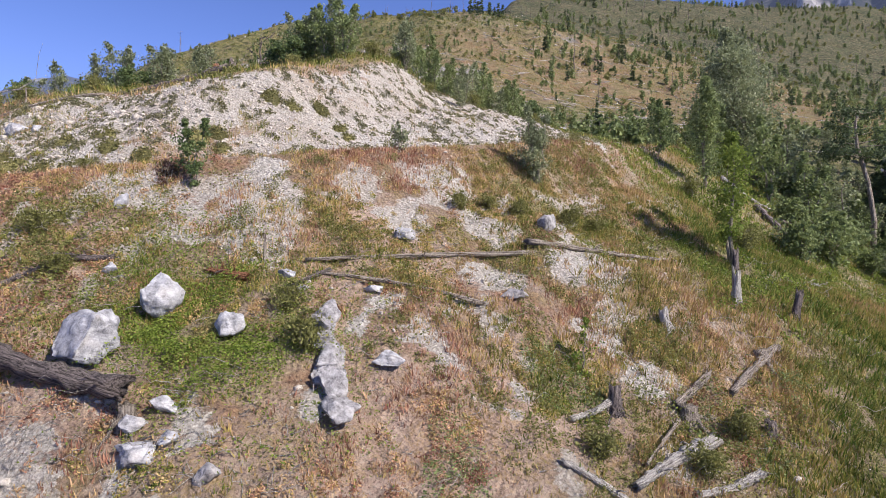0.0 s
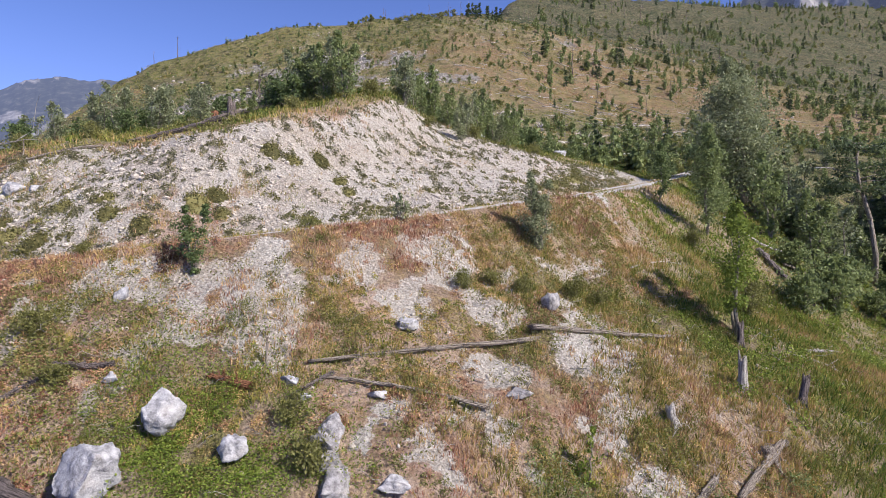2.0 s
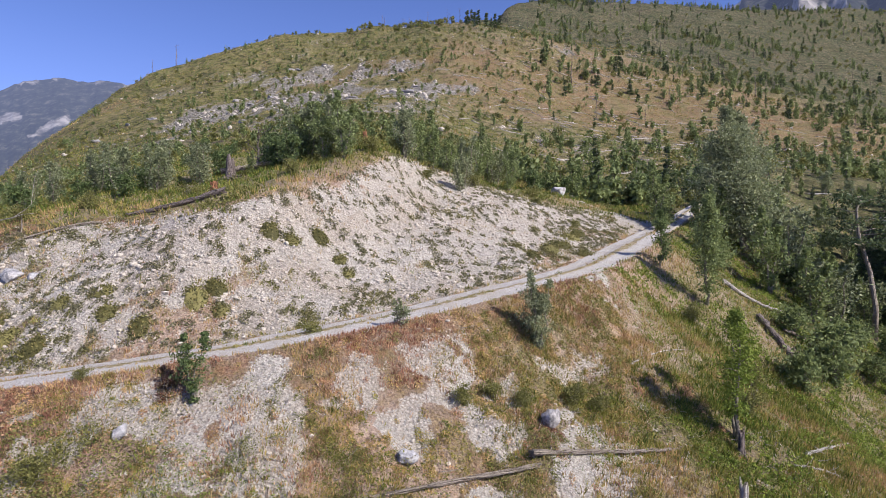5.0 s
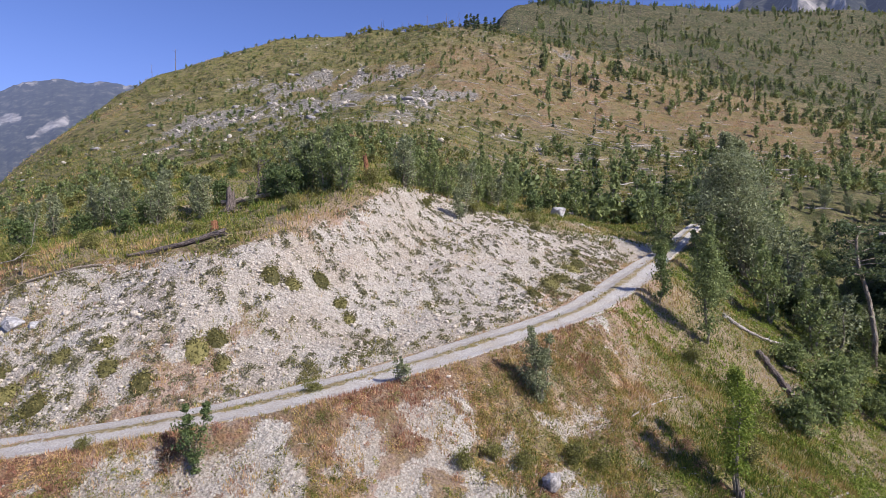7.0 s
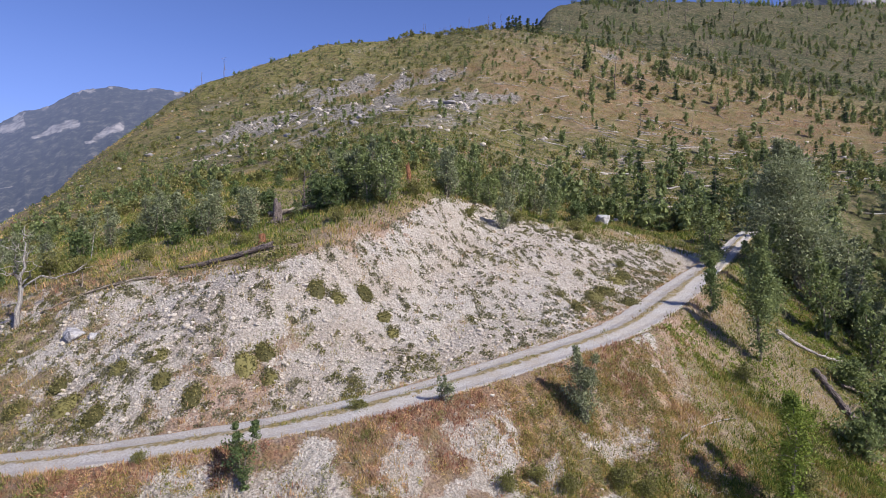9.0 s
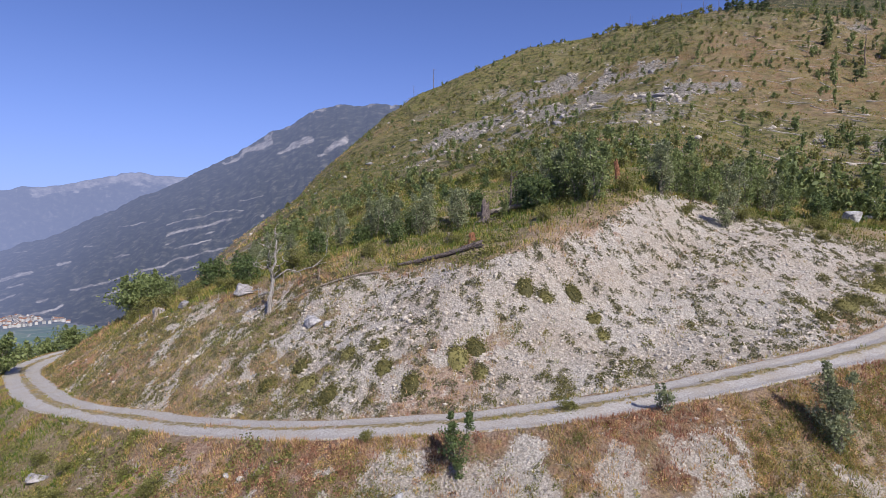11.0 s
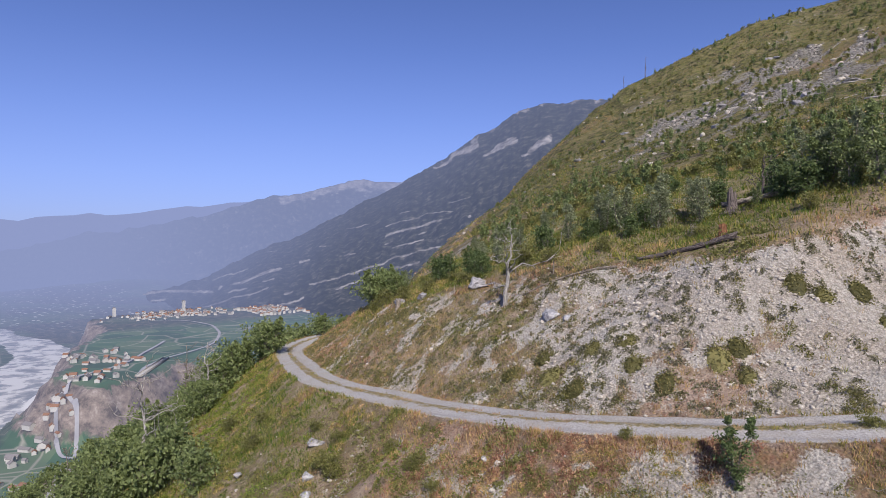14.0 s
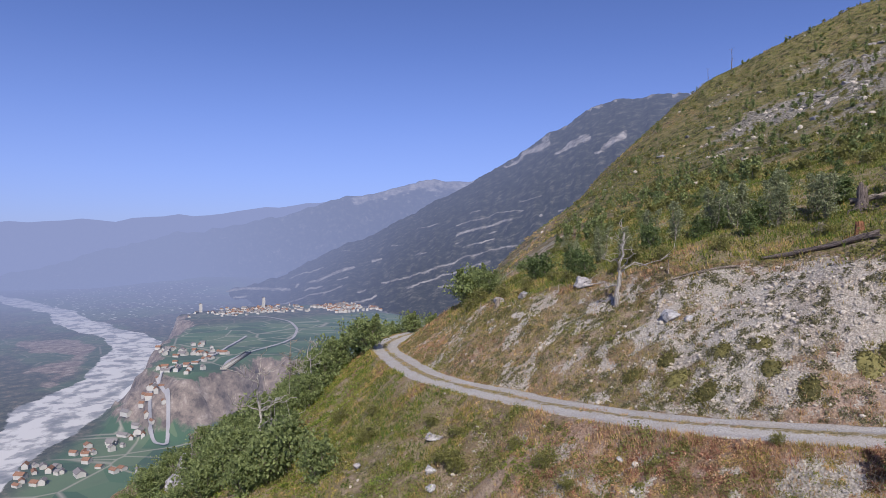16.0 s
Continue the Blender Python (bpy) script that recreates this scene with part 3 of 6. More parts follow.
def rock_mesh(seed, size, material, cuts=16, detail=4, flat=1.0):
    """A weathered boulder: a lump with split faces and a rough skin."""
    r = np.random.RandomState(seed)
    bm = bmesh.new()
    bmesh.ops.create_icosphere(bm, subdivisions=detail, radius=1.0)
    v = np.array([p.co[:] for p in bm.verts])
    for _ in range(cuts):
        d = r.normal(0, 1, 3)
        d /= np.linalg.norm(d)
        over = np.maximum(v @ d - r.uniform(0.35, 0.8), 0)
        v -= over[:, None] * d * 0.97
    crease = np.abs(fbm(v[:, 0] * 1.6 + seed, v[:, 2] * 2.6 + v[:, 1] * 1.1, 1.0, 3, 0.6))
    v *= (0.92 + 0.22 * fbm(v[:, 0] * 3 + seed, v[:, 1] * 3 + v[:, 2] * 2.1, 1.0, 5, 0.62) + 0.35 * np.minimum(crease, 0.16))[:, None]
    v *= np.array(size) * (1, 1, flat) / np.abs(v).max(0)
    for p, co in zip(bm.verts, v):
        p.co = co
    me = bpy.data.meshes.new("boulder")
    bm.to_mesh(me)
    bm.free()
    me.materials.append(material)
    me.shade_smooth()
    return me


def boulder(x, y, size, label, seed, material=None, sink=0.25, turn=0.0, name="boulder", tip=0.0, lift=0.0):
    ob = new(name, rock_mesh(seed, size, material or LIMESTONE))
    ob.matrix_basis = pose(x, y, height(x, y) + size[2] * (1 - 2 * sink) + lift, tip, 0.4 * tip, turn)
    return tagged(ob, label, name.replace("_", " "))

# ---- grass, herbs and rubble ----
def on_ground(n, x0, x1, y0, y1):
    x, y = scatter(n, x0, x1, y0, y1)
    z, s, along, top = (on_sheet(g, x, y) for g in (GZ, GS, GA, GT))
    return x, y, z, s, along, top, [on_sheet(g, x, y) for g in COVER]


def sow(name, n, box, want, tall, wide, count, spread_, dryness, label):
    """Tufts in a box of the plan, kept by want(x, y, s, top, cover), as dry as dryness says."""
    x, y, z, s, along, top, c = on_ground(n, *box)
    keep = (rng.uniform(0, 1, n) < want(x, y, s, top, c)) & (np.abs(s) > 1.5)
    x, y, z, s, top, c = x[keep], y[keep], z[keep], s[keep], top[keep], [v[keep] for v in c]
    t = tall(x, y, s) * rng.uniform(0.6, 1.3, len(x))
    v, f, d = blades(x, y, z, t, wide, count, spread_, dryness(x, y, s, top, c))
    return stuff(name, v, f, GRASS, label, "grass", False, d)


def tone(x, y, s, top, c):
    bare, green, rust, rock = c
    return np.clip(0.58 - 0.36 * green + 0.26 * rust + 0.6 * fbm(x, y, 2.6, 4) + 0.3 * fbm(x, y, 0.7, 2), 0.02, 1)


def thin(x, y, s, top, c):
    return np.clip(1 - 0.85 * c[0], 0, 1) * (1 - 0.6 * step(16, 13, y) * step(-1, -4, x)) * (0.08 + 0.92 * step(-0.22 + 0.2 * (x < 3), 0.16 + 0.06 * (x < 3), fbm(x + 9, y, 1.5, 4) + 0.04))


sow("dry_grass", 90000, (-17, 18, 7, 34), lambda x, y, s, top, c: thin(x, y, s, top, c) * (s < 0), lambda x, y, s: 0.17 + 0.07 * step(0, 8, x), 0.017, 6, 0.13, tone, "brown and straw-coloured dry grass on the slope")
sow("meadow_grass", 100000, (-72, -15, 2, 50), lambda x, y, s, top, c: thin(x, y, s, top, c) * (s < 0), lambda x, y, s: 0.24 + 0 * x, 0.018, 6, 0.18, lambda *a: np.clip(tone(*a) - 0.2 * step(-22, -34, a[0]), 0, 1), "yellow-green grass on the slope below the track")
sow("bank_grass", 52000, (-66, 16, 18, 50), lambda x, y, s, top, c: (s > 0) * (1 - top) * np.clip(1 - 0.96 * c[0], 0, 1), lambda x, y, s: 0.22 + 0 * x, 0.014, 7, 0.15, tone, "tufts of olive and brown grass on the cut bank")
sow("terrace_grass", 48000, (-80, 22, 26, 96), lambda x, y, s, top, c: (s > 0) * top * step(-0.4, 0.05, fbm(x, y, 3, 3) + 0.15), lambda x, y, s: 0.38 + 0 * x, 0.03, 6, 0.35, lambda *a: np.clip(tone(*a) - 0.17 + 0.4 * fbm(a[0], a[1], 7), 0.03, 0.8), "tall green and straw grass on the terrace")
sow("ravine_grass", 30000, (8, 46, 14, 66), lambda x, y, s, top, c: 0.8 * (s < 0) + 0 * x, lambda x, y, s: 0.26 + 0 * x, 0.02, 6, 0.28, lambda *a: np.clip(tone(*a) - 0.1 * step(8, 13, a[0]), 0.02, 0.7), "green grass on the edge of the ravine")
sow("hill_grass", 60000, (-200, 150, 70, 380), lambda x, y, s, top, c: (s > 0) * (1 - c[3]) * step(-0.35, 0.1, fbm(x, y, 9, 3)), lambda x, y, s: 0.45 + 0 * x, 0.1, 5, 1.0, lambda *a: np.clip(tone(*a) - 0.1 + 0.5 * fbm(a[0], a[1], 22, 3), 0.05, 0.95), "olive heath and grass on the upper hillside")


def track_grass():
    """Low grass on the middle strip and along the verges of the track."""
    n = 7000
    k = rng.randint(0, len(LINE), n)
    k = k[(ALONG[k] > ROAD_FROM) & (ALONG[k] < ROAD_TO) & (LINE[k, 1] < 60)]
    side = np.where(rng.uniform(0, 1, len(k)) < 0.45, rng.normal(0, 0.17, len(k)), np.sign(rng.normal(0, 1, len(k))) * rng.uniform(1.35, 1.9, len(k)))
    x, y = LINE[k, 0] - HEADING[k, 1] * side, LINE[k, 1] + HEADING[k, 0] * side
    keep = fbm(x, y, 1.6, 3) > 0.0
    x, y, z, side = x[keep], y[keep], LINE[k, 2][keep] + 0.05, side[keep]
    z = np.where(np.abs(side) > 1.2, ground(x, y), z)
    v, f, d = blades(x, y, z, rng.uniform(0.06, 0.2, len(x)), 0.02, 7, 0.12, np.clip(0.5 + 0.6 * fbm(x, y, 4, 3), 0.1, 0.9))
    stuff("verge_grass", v, f, GRASS, "low dry grass between and beside the wheel ruts", "grass", False, d)


track_grass()


def herbs(name, n, box, want, size, material, label):
    """Leafy low plants: many small leaves near the ground."""
    x, y, z, s, along, top, c = on_ground(n, *box)
    keep = (rng.uniform(0, 1, n) < want(x, y, s, top, c)) & (np.abs(s) > 1.7)
    x, y, z = x[keep], y[keep], z[keep]
    rise = np.abs(fbm(x, y, 1.1, 2)) * 1.1 + 0.05
    centers = np.stack([x, y, z + rng.uniform(0, 1, len(x)) * rise], -1)
    v, f = leaf_quads(centers, size, 0.5)
    return stuff(name, v, f, material, label, "low plants", False)


def patch(cx, cy, rx, ry):
    return lambda x, y, s, top, c: np.exp(-(((x - cx) / rx) ** 2) - ((y - cy + 0.25 * (x - cx)) / ry) ** 2) * step(-0.3, 0.1, fbm(x, y, 1.3, 3) + 0.15)


herbs("herb_patch", 170000, (-11.5, -1.5, 10, 18), patch(-6.6, 14.5, 2.7, 1.9), 0.034, LIME_LEAF, "bright green leafy herbs growing round the boulders")
herbs("herb_patch", 34000, (-14, -8, 12, 19), patch(-11.6, 16.3, 1.8, 1.6), 0.045, SHRUB_LEAF, "olive herbs and low scrub beside dead branches")
herbs("herb_patch", 95000, (-1, 14, 10, 21), lambda x, y, s, top, c: step(0.0, 0.25, fbm(x, y, 2.2, 4) + 0.02 + 0.06 * (15 - y) + 0.01 * (x - 4)), 0.036, BIRCH_LEAF, "low green scrub among the fallen branches")
herbs("herb_patch", 90000, (4, 30, 14, 46), lambda x, y, s, top, c: (s < 0) * step(0.0, 0.25, fbm(x, y, 2, 4) + 0.02 + 0.12 * step(10, 14, x)), 0.04, LIME_LEAF, "bright yellow-green scrub on the edge of the ravine")
herbs("herb_patch", 170000, (-68, -18, 4, 36), lambda x, y, s, top, c: (s < 0) * step(0.0, 0.3, fbm(x, y, 2.8, 4) + 0.3 * step(-22, -38, x) - 0.02) * step(1.5, 4, -s), 0.06, LIME_LEAF, "yellow-green scrub on the slope below the track")
herbs("herb_patch", 130000, (-85, 20, 28, 90), lambda x, y, s, top, c: (s > 0) * top * step(0.0, 0.25, fbm(x, y, 3.2, 4) + 0.08), 0.085, SHRUB_LEAF, "green scrub on the terrace above the cutting")
herbs("herb_patch", 90000, (-16, 10, 11, 30), lambda x, y, s, top, c: (s < -2.5) * step(0.06, 0.26, fbm(x, y, 2.0, 4) + 0.16 * step(-4, 4, x)) * (1 - c[0]), 0.045, SHRUB_LEAF, "small olive bushes on the dry slope")

herbs("herb_patch", 110000, (-68, -14, 18, 42), lambda x, y, s, top, c: (s > 0) * (1 - top) * step(0.04, 0.3, fbm(x, y, 1.8, 4) + 0.06 + 0.12 * step(4, 0, s - 1.5)) * (1 - c[0]), 0.06, SHRUB_LEAF, "olive herbs on the cut bank")
herbs("herb_patch", 60000, (-34, -12, 10, 22), lambda x, y, s, top, c: (s < 0) * step(0.06, 0.3, fbm(x + 40, y, 2.4, 4) + 0.05) * step(2.5, 4.5, -s), 0.05, SHRUB_LEAF, "dark olive scrub below the track")


def dome_leaves(x, y, r, size, lump=0.35, squat=0.7):
    """Leaves and stems standing out from low rounded cushions at x, y of radius r. Returns quads and the number of each one's cushion."""
    many = np.clip(420 * r**1.2 * (0.05 / size) ** 1.3, 20, 320).astype(int)
    own = np.repeat(np.arange(len(x)), many)
    d = rng.normal(0, 1, (len(own), 3))
    d[:, 2] = np.abs(d[:, 2])
    d /= np.linalg.norm(d, axis=1)[:, None]
    a = np.arctan2(d[:, 1], d[:, 0])
    phase = rng.uniform(0, 6.283, (2, len(x)))
    reach = r[own] * rng.uniform(0.55, 1.05, len(own)) * (1 + lump * np.sin(2 * a + phase[0][own]) + 0.6 * lump * np.sin(5 * a + phase[1][own]))
    px, py = x[own] + d[:, 0] * reach, y[own] + d[:, 1] * reach
    v, f = leaf_quads(np.stack([px, py, ground(px, py) + d[:, 2] * reach * squat], -1), size)
    return v, f, own


def domes(name, n, box, want, small, large, size, material, label, dryness=None):
    """Many low cushions of herbs or grass in a box of the plan."""
    x, y, z, s, along, top, c = on_ground(n, *box)
    keep = (rng.uniform(0, 1, n) < want(x, y, s, top, c)) & (np.abs(s) > 1.75)
    x, y = x[keep], y[keep]
    r = small * (large / small) ** (rng.uniform(0, 1, len(x)) ** 1.4)
    v, f, own = dome_leaves(x, y, r, size)
    dry = None
    if dryness is not None:
        d = np.clip(dryness(x, y) + rng.normal(0, 0.16, len(x)), 0, 1)
        dry = np.repeat(d[own], 4)
    return stuff(name, v, f, material, label, "low plants", False, dry)


def cushion_core(x, y, r):
    """The dense inside of a cushion: a low uneven dome."""
    a, h = np.meshgrid(np.arange(12) * math.tau / 12, np.linspace(0, 1.5, 5))
    q = r * rng.uniform(0.8, 1.05, a.shape)
    px, py = x + q * np.cos(a) * np.cos(h), y + q * np.sin(a) * np.cos(h)
    v = np.stack([px, py, ground(px.ravel(), py.ravel()).reshape(px.shape) - 0.03 + 0.55 * q * np.sin(h)], -1).reshape(-1, 3)
    i, j = np.meshgrid(np.arange(4), np.arange(12), indexing="ij")
    k = (j + 1) % 12
    return v, np.stack([i * 12 + j, i * 12 + k, (i + 1) * 12 + k, (i + 1) * 12 + j], -1).reshape(-1, 4)


def bank_tufts():
    """The cushions of grass that dot the scree."""
    spots = [(-10.66, 31.26, 0.6), (-7.18, 32.01, 0.5), (-6.52, 30.93, 0.4), (-15.67, 25.1, 0.55), (-16.62, 26.42, 0.5), (-13.93, 24.5, 0.6), (-12.32, 26.29, 0.7), (-11.07, 25.92, 0.5), (-9.56, 31.44, 0.5), (-8.44, 32.75, 0.6), (-18.12, 25.69, 0.5), (-11.82, 27.18, 0.6), (-19.64, 24.22, 0.7), (5.04, 40.29, 0.9), (5.91, 41.57, 0.8), (7.13, 44.68, 0.9), (7.8, 46.08, 0.8), (3.58, 36.94, 0.6), (7.28, 40.22, 0.8), (-17.84, 23.57, 0.6), (-20.87, 25.38, 0.6), (-22.29, 24.4, 0.6)]
    for x, y, r in spots:
        v, f, own = dome_leaves(np.full(4, x), np.full(4, y), np.full(4, r) * (1, 0.9, 0.75, 0.6), 0.06, 0.25, 0.6)
        v, f = joined([(v, f), cushion_core(x, y, 0.8 * r)])
        tagged(new("grass_tuft", mesh_of("grass_tuft", v, f, OLIVE_LEAF, False)), "ragged olive tuft of grass on the pale scree", "grass tuft", "tufts on the scree")


bank_tufts()
domes("scree_tufts", 9000, (-60, 13, 19, 56), lambda x, y, s, top, c: (s > 0) * (top < 0.7) * step(-0.3, 0.1, fbm(x, y, 3.0, 3) + 0.15 * (x < -8)), 0.11, 0.34, 0.05, SAGE_LEAF, "small grey-green and brown tufts scattered over the scree")
domes("bank_bushes", 2600, (-66, 14, 19, 56), lambda x, y, s, top, c: (s > 0) * (top < 0.6) * (step(3.6, 2.2, s) * 0.6 + step(0.05, 0.2, fbm(x + 5, y, 3.4, 3)) * (0.4 + 0.6 * step(-12, -20, x)) + 0.8 * step(3, 6, x - 0.3 * (y - 34)) * step(7, 3, s)), 0.2, 0.55, 0.05, OLIVE_LEAF, "olive and yellow bushes of grass on the cut bank")
domes("slope_tufts", 9000, (-20, 10, 8, 32), lambda x, y, s, top, c: (s < -1.8) * (1 - 0.8 * c[0]) * (1 - 0.6 * step(16, 13, y) * step(-1, -4, x)) * step(-0.2, 0.15, fbm(x, y, 2.2, 3) + 0.1 * step(4, 2, -s)), 0.1, 0.32, 0.028, GRASS, "rust-brown and straw tufts on the slope", lambda x, y: 0.62 + 0.8 * fbm(x, y, 3, 3))
domes("slope_bushes", 2600, (-16, 12, 9, 32), lambda x, y, s, top, c: (s < -2.2) * (1 - c[0]) * step(0.0, 0.2, fbm(x + 31, y, 3.0, 3) + 0.16 * step(-4, 4, x) - 0.1), 0.16, 0.5, 0.03, SHRUB_LEAF, "dark olive bushes on the dry slope")
domes("meadow_bushes", 4200, (-70, -16, 3, 36), lambda x, y, s, top, c: (s < -2.0) * step(-0.05, 0.2, fbm(x + 3, y, 3.6, 3) + 0.1 * step(-24, -36, x)), 0.16, 0.6, 0.06, SHRUB_LEAF, "olive and yellow-green bushes on the slope below the track")
domes("meadow_tufts", 6000, (-60, -14, 8, 36), lambda x, y, s, top, c: (s < -1.8) * (1 - 0.6 * c[0]) * step(-0.25, 0.1, fbm(x, y, 2.5, 3)), 0.1, 0.34, 0.045, GRASS, "rust-brown and yellow tufts below the track", lambda x, y: 0.62 + 0.6 * fbm(x, y, 4, 3) - 0.35 * step(-24, -36, x))
domes("edge_bushes", 2600, (8, 30, 18, 60), lambda x, y, s, top, c: (s < -1.8) * step(-0.25, 0.1, fbm(x, y, 3, 3)), 0.16, 0.5, 0.055, LIME_LEAF, "bright yellow-green bushes on the ravine's edge")
domes("terrace_bushes", 3600, (-80, 24, 28, 100), lambda x, y, s, top, c: (s > 0) * (top > 0.8) * step(-0.05, 0.2, fbm(x, y, 5, 3) + 0.05), 0.22, 0.8, 0.085, SHRUB_LEAF, "low green bushes on the terrace")


def rubble(name, n, box, want, small, large, label, material):
    """Loose angular stones lying on the ground."""
    x, y, z, s, along, top, c = on_ground(n, *box)
    keep = (rng.uniform(0, 1, n) < want(x, y, s, top, c)) & (np.abs(s) > 1.6)
    x, y, z = x[keep], y[keep], z[keep]
    t = (1 + 5**0.5) / 2
    ico = np.array([(-1, t, 0), (1, t, 0), (-1, -t, 0), (1, -t, 0), (0, -1, t), (0, 1, t), (0, -1, -t), (0, 1, -t), (t, 0, -1), (t, 0, 1), (-t, 0, -1), (-t, 0, 1)]) / 1.9
    tri = np.array([(0, 11, 5), (0, 5, 1), (0, 1, 7), (0, 7, 10), (0, 10, 11), (1, 5, 9), (5, 11, 4), (11, 10, 2), (10, 7, 6), (7, 1, 8), (3, 9, 4), (3, 4, 2), (3, 2, 6), (3, 6, 8), (3, 8, 9), (4, 9, 5), (2, 4, 11), (6, 2, 10), (8, 6, 7), (9, 8, 1)])
    m = len(x)
    r = small * (large / small) ** (rng.uniform(0, 1, m) ** 2.6)
    sh = rng.uniform(0.55, 1.2, (m, 1, 3)) * (1, 1, 0.75)
    a = rng.uniform(0, 6.283, m)
    v = ico[None] * (1 + rng.uniform(-0.3, 0.2, (m, 12, 1))) * sh * r[:, None, None]
    vx = v[..., 0] * np.cos(a)[:, None] - v[..., 1] * np.sin(a)[:, None] + x[:, None]
    vy = v[..., 0] * np.sin(a)[:, None] + v[..., 1] * np.cos(a)[:, None] + y[:, None]
    v = np.stack([vx, vy, v[..., 2] + z[:, None] + 0.15 * r[:, None]], -1).reshape(-1, 3)
    return stuff(name, v, (tri[None] + 12 * np.arange(m)[:, None, None]).reshape(-1, 3), material, label, "stones", False)


rubble("scree_stones", 60000, (-60, 13, 19, 52), lambda x, y, s, top, c: (s > 0) * (1 - top) * (0.05 + 0.95 * c[0]), 0.022, 0.17, "pale angular scree stones on the cut bank", RUBBLE)
rubble("slope_stones", 9000, (-17, 14, 7, 28), lambda x, y, s, top, c: (s < 0) * (0.1 + 0.4 * c[0]), 0.014, 0.12, "pale loose stones among the dry grass", RUBBLE)
rubble("lower_stones", 4500, (-60, -16, 6, 30), lambda x, y, s, top, c: 0.012 + 0.6 * c[0], 0.04, 0.24, "grey loose stones on the slope", RUBBLE)
rubble("hill_stones", 40000, (-200, 150, 62, 380), lambda x, y, s, top, c: 0.012 + 0.8 * c[3] * step(-0.1, 0.15, fbm(x, y, 6, 4)), 0.15, 1.1, "grey rocks and ledges on the upper hillside", RUBBLE)


def twigs(n, box, want, label):
    """Pale dead stems and twigs lying about."""
    x, y, z, s, along, top, c = on_ground(n, *box)
    keep = rng.uniform(0, 1, n) < want(x, y)
    pieces = []
    for px, py, pz in zip(x[keep], y[keep], z[keep]):
        a, size = rng.uniform(0, 6.283), rng.uniform(0.25, 0.9)
        tip = (px + size * math.cos(a), py + size * math.sin(a), pz + rng.uniform(0.02, 0.3))
        pieces.append(tube(bent((px, py, pz + 0.02), tip, 5, 0.6), np.linspace(0.012, 0.005, 5), 4))
    v, f = joined(pieces)
    stuff("dead_twigs", v, f, BLEACHED, label, "twigs")


twigs(800, (-14, 16, 9, 26), lambda x, y: 0.5 + 0.5 * (fbm(x, y, 3) > 0), "pale dead stems lying in the grass")
twigs(160, (-10, -3, 10, 13), lambda x, y: 0.8 + 0 * x, "dead twigs and roots round the broken log")
twigs(200, (12, 30, 24, 46), lambda x, y: 0.8 + 0 * x, "bare dead branches on the ravine's edge")


def flowers():
    x, y, z, s, along, top, c = on_ground(420, -2, 16, 14, 26)
    keep = (s < -2) & (fbm(x, y, 3) > 0.0)
    v, f = leaf_quads(np.stack([x[keep], y[keep], z[keep] + 0.25], -1), 0.03, 0.8)
    stuff("white_flowers", v, f, WHITE_PETAL, "small white flower heads in the grass", "flowers", False)


flowers()

# ---- boulders ----
boulder(-8.01, 14.92, (0.62, 0.55, 0.66), "large pale grey limestone boulder standing among green herbs", 3, sink=0.18, turn=20)
boulder(-8.48, 12.73, (0.80, 0.62, 0.78), "largest pale grey cracked boulder beside a charred log", 8, sink=0.2, turn=-15)
boulder(-5.74, 14.1, (0.42, 0.36, 0.40), "half-buried pale boulder in green herbs", 5, sink=0.25, turn=40)
boulder(-2.71, 16.57, (0.36, 0.26, 0.15), "flat pale slab lying by a fallen pole", 12, sink=0.2, turn=10)
boulder(-6.45, 11.09, (0.44, 0.3, 0.22), "broken pale rock under the end of the log", 14, sink=0.2, turn=15)
boulder(-6.85, 11.62, (0.34, 0.28, 0.24), "broken pale rock under the end of the log", 15, sink=0.2, turn=70)
boulder(-6.31, 11.96, (0.27, 0.22, 0.22), "pale rock by the roots of the log", 16, sink=0.2)
boulder(-5.9, 11.36, (0.2, 0.2, 0.16), "small pale rock on the slope", 17, sink=0.2)
boulder(-4.9, 10.86, (0.3, 0.26, 0.26), "pale banded rock in the dry grass", 18, SCHIST, sink=0.25, turn=30)
boulder(-5.07, 16.31, (0.34, 0.24, 0.2), "grey rock under dead branches", 19, sink=0.2, turn=-20)
boulder(-4.59, 15.96, (0.2, 0.2, 0.15), "small grey rock under dead branches", 20, sink=0.2)
boulder(-2.23, 19.24, (0.36, 0.32, 0.36), "white weathered rock in the dry grass", 21, sink=0.3, tip=20)
boulder(-11.04, 18.18, (0.28, 0.26, 0.3), "white standing rock on a bare patch", 22, sink=0.2)
boulder(2.75, 22.04, (0.46, 0.4, 0.42), "brown-grey rock outcrop with olive scrub", 23, SCHIST, sink=0.25)
boulder(1.25, 17.79, (0.5, 0.4, 0.2), "low pale ledge in the grass", 24, SCHIST, sink=0.38)
boulder(-1.93, 14.14, (0.45, 0.4, 0.2), "low pale ledge in the grass", 25, LIMESTONE, sink=0.42)
boulder(-9.74, 15.61, (0.25, 0.2, 0.2), "grey rock under a dead branch", 26, sink=0.2)
for _k in range(7):
    _t = _k / 6
    _x, _y = -3.86 + 0.96 * _t + rng.normal(0, 0.05), 15.23 + -2.52 * _t
    boulder(_x, _y, (0.44 - 0.1 * abs(_t - 0.5), 0.52, 0.36), "grey banded schist outcrop running down the slope", 30 + _k, SCHIST, sink=0.34, turn=8 + 7 * _k, name="rock_outcrop", tip=34)
boulder(-22.37, 28.26, (0.62, 0.5, 0.42), "white boulder on the edge of the scree", 40, sink=0.25)
boulder(-21.19, 28.03, (0.3, 0.3, 0.22), "small white rock beside a larger one", 41, sink=0.25)
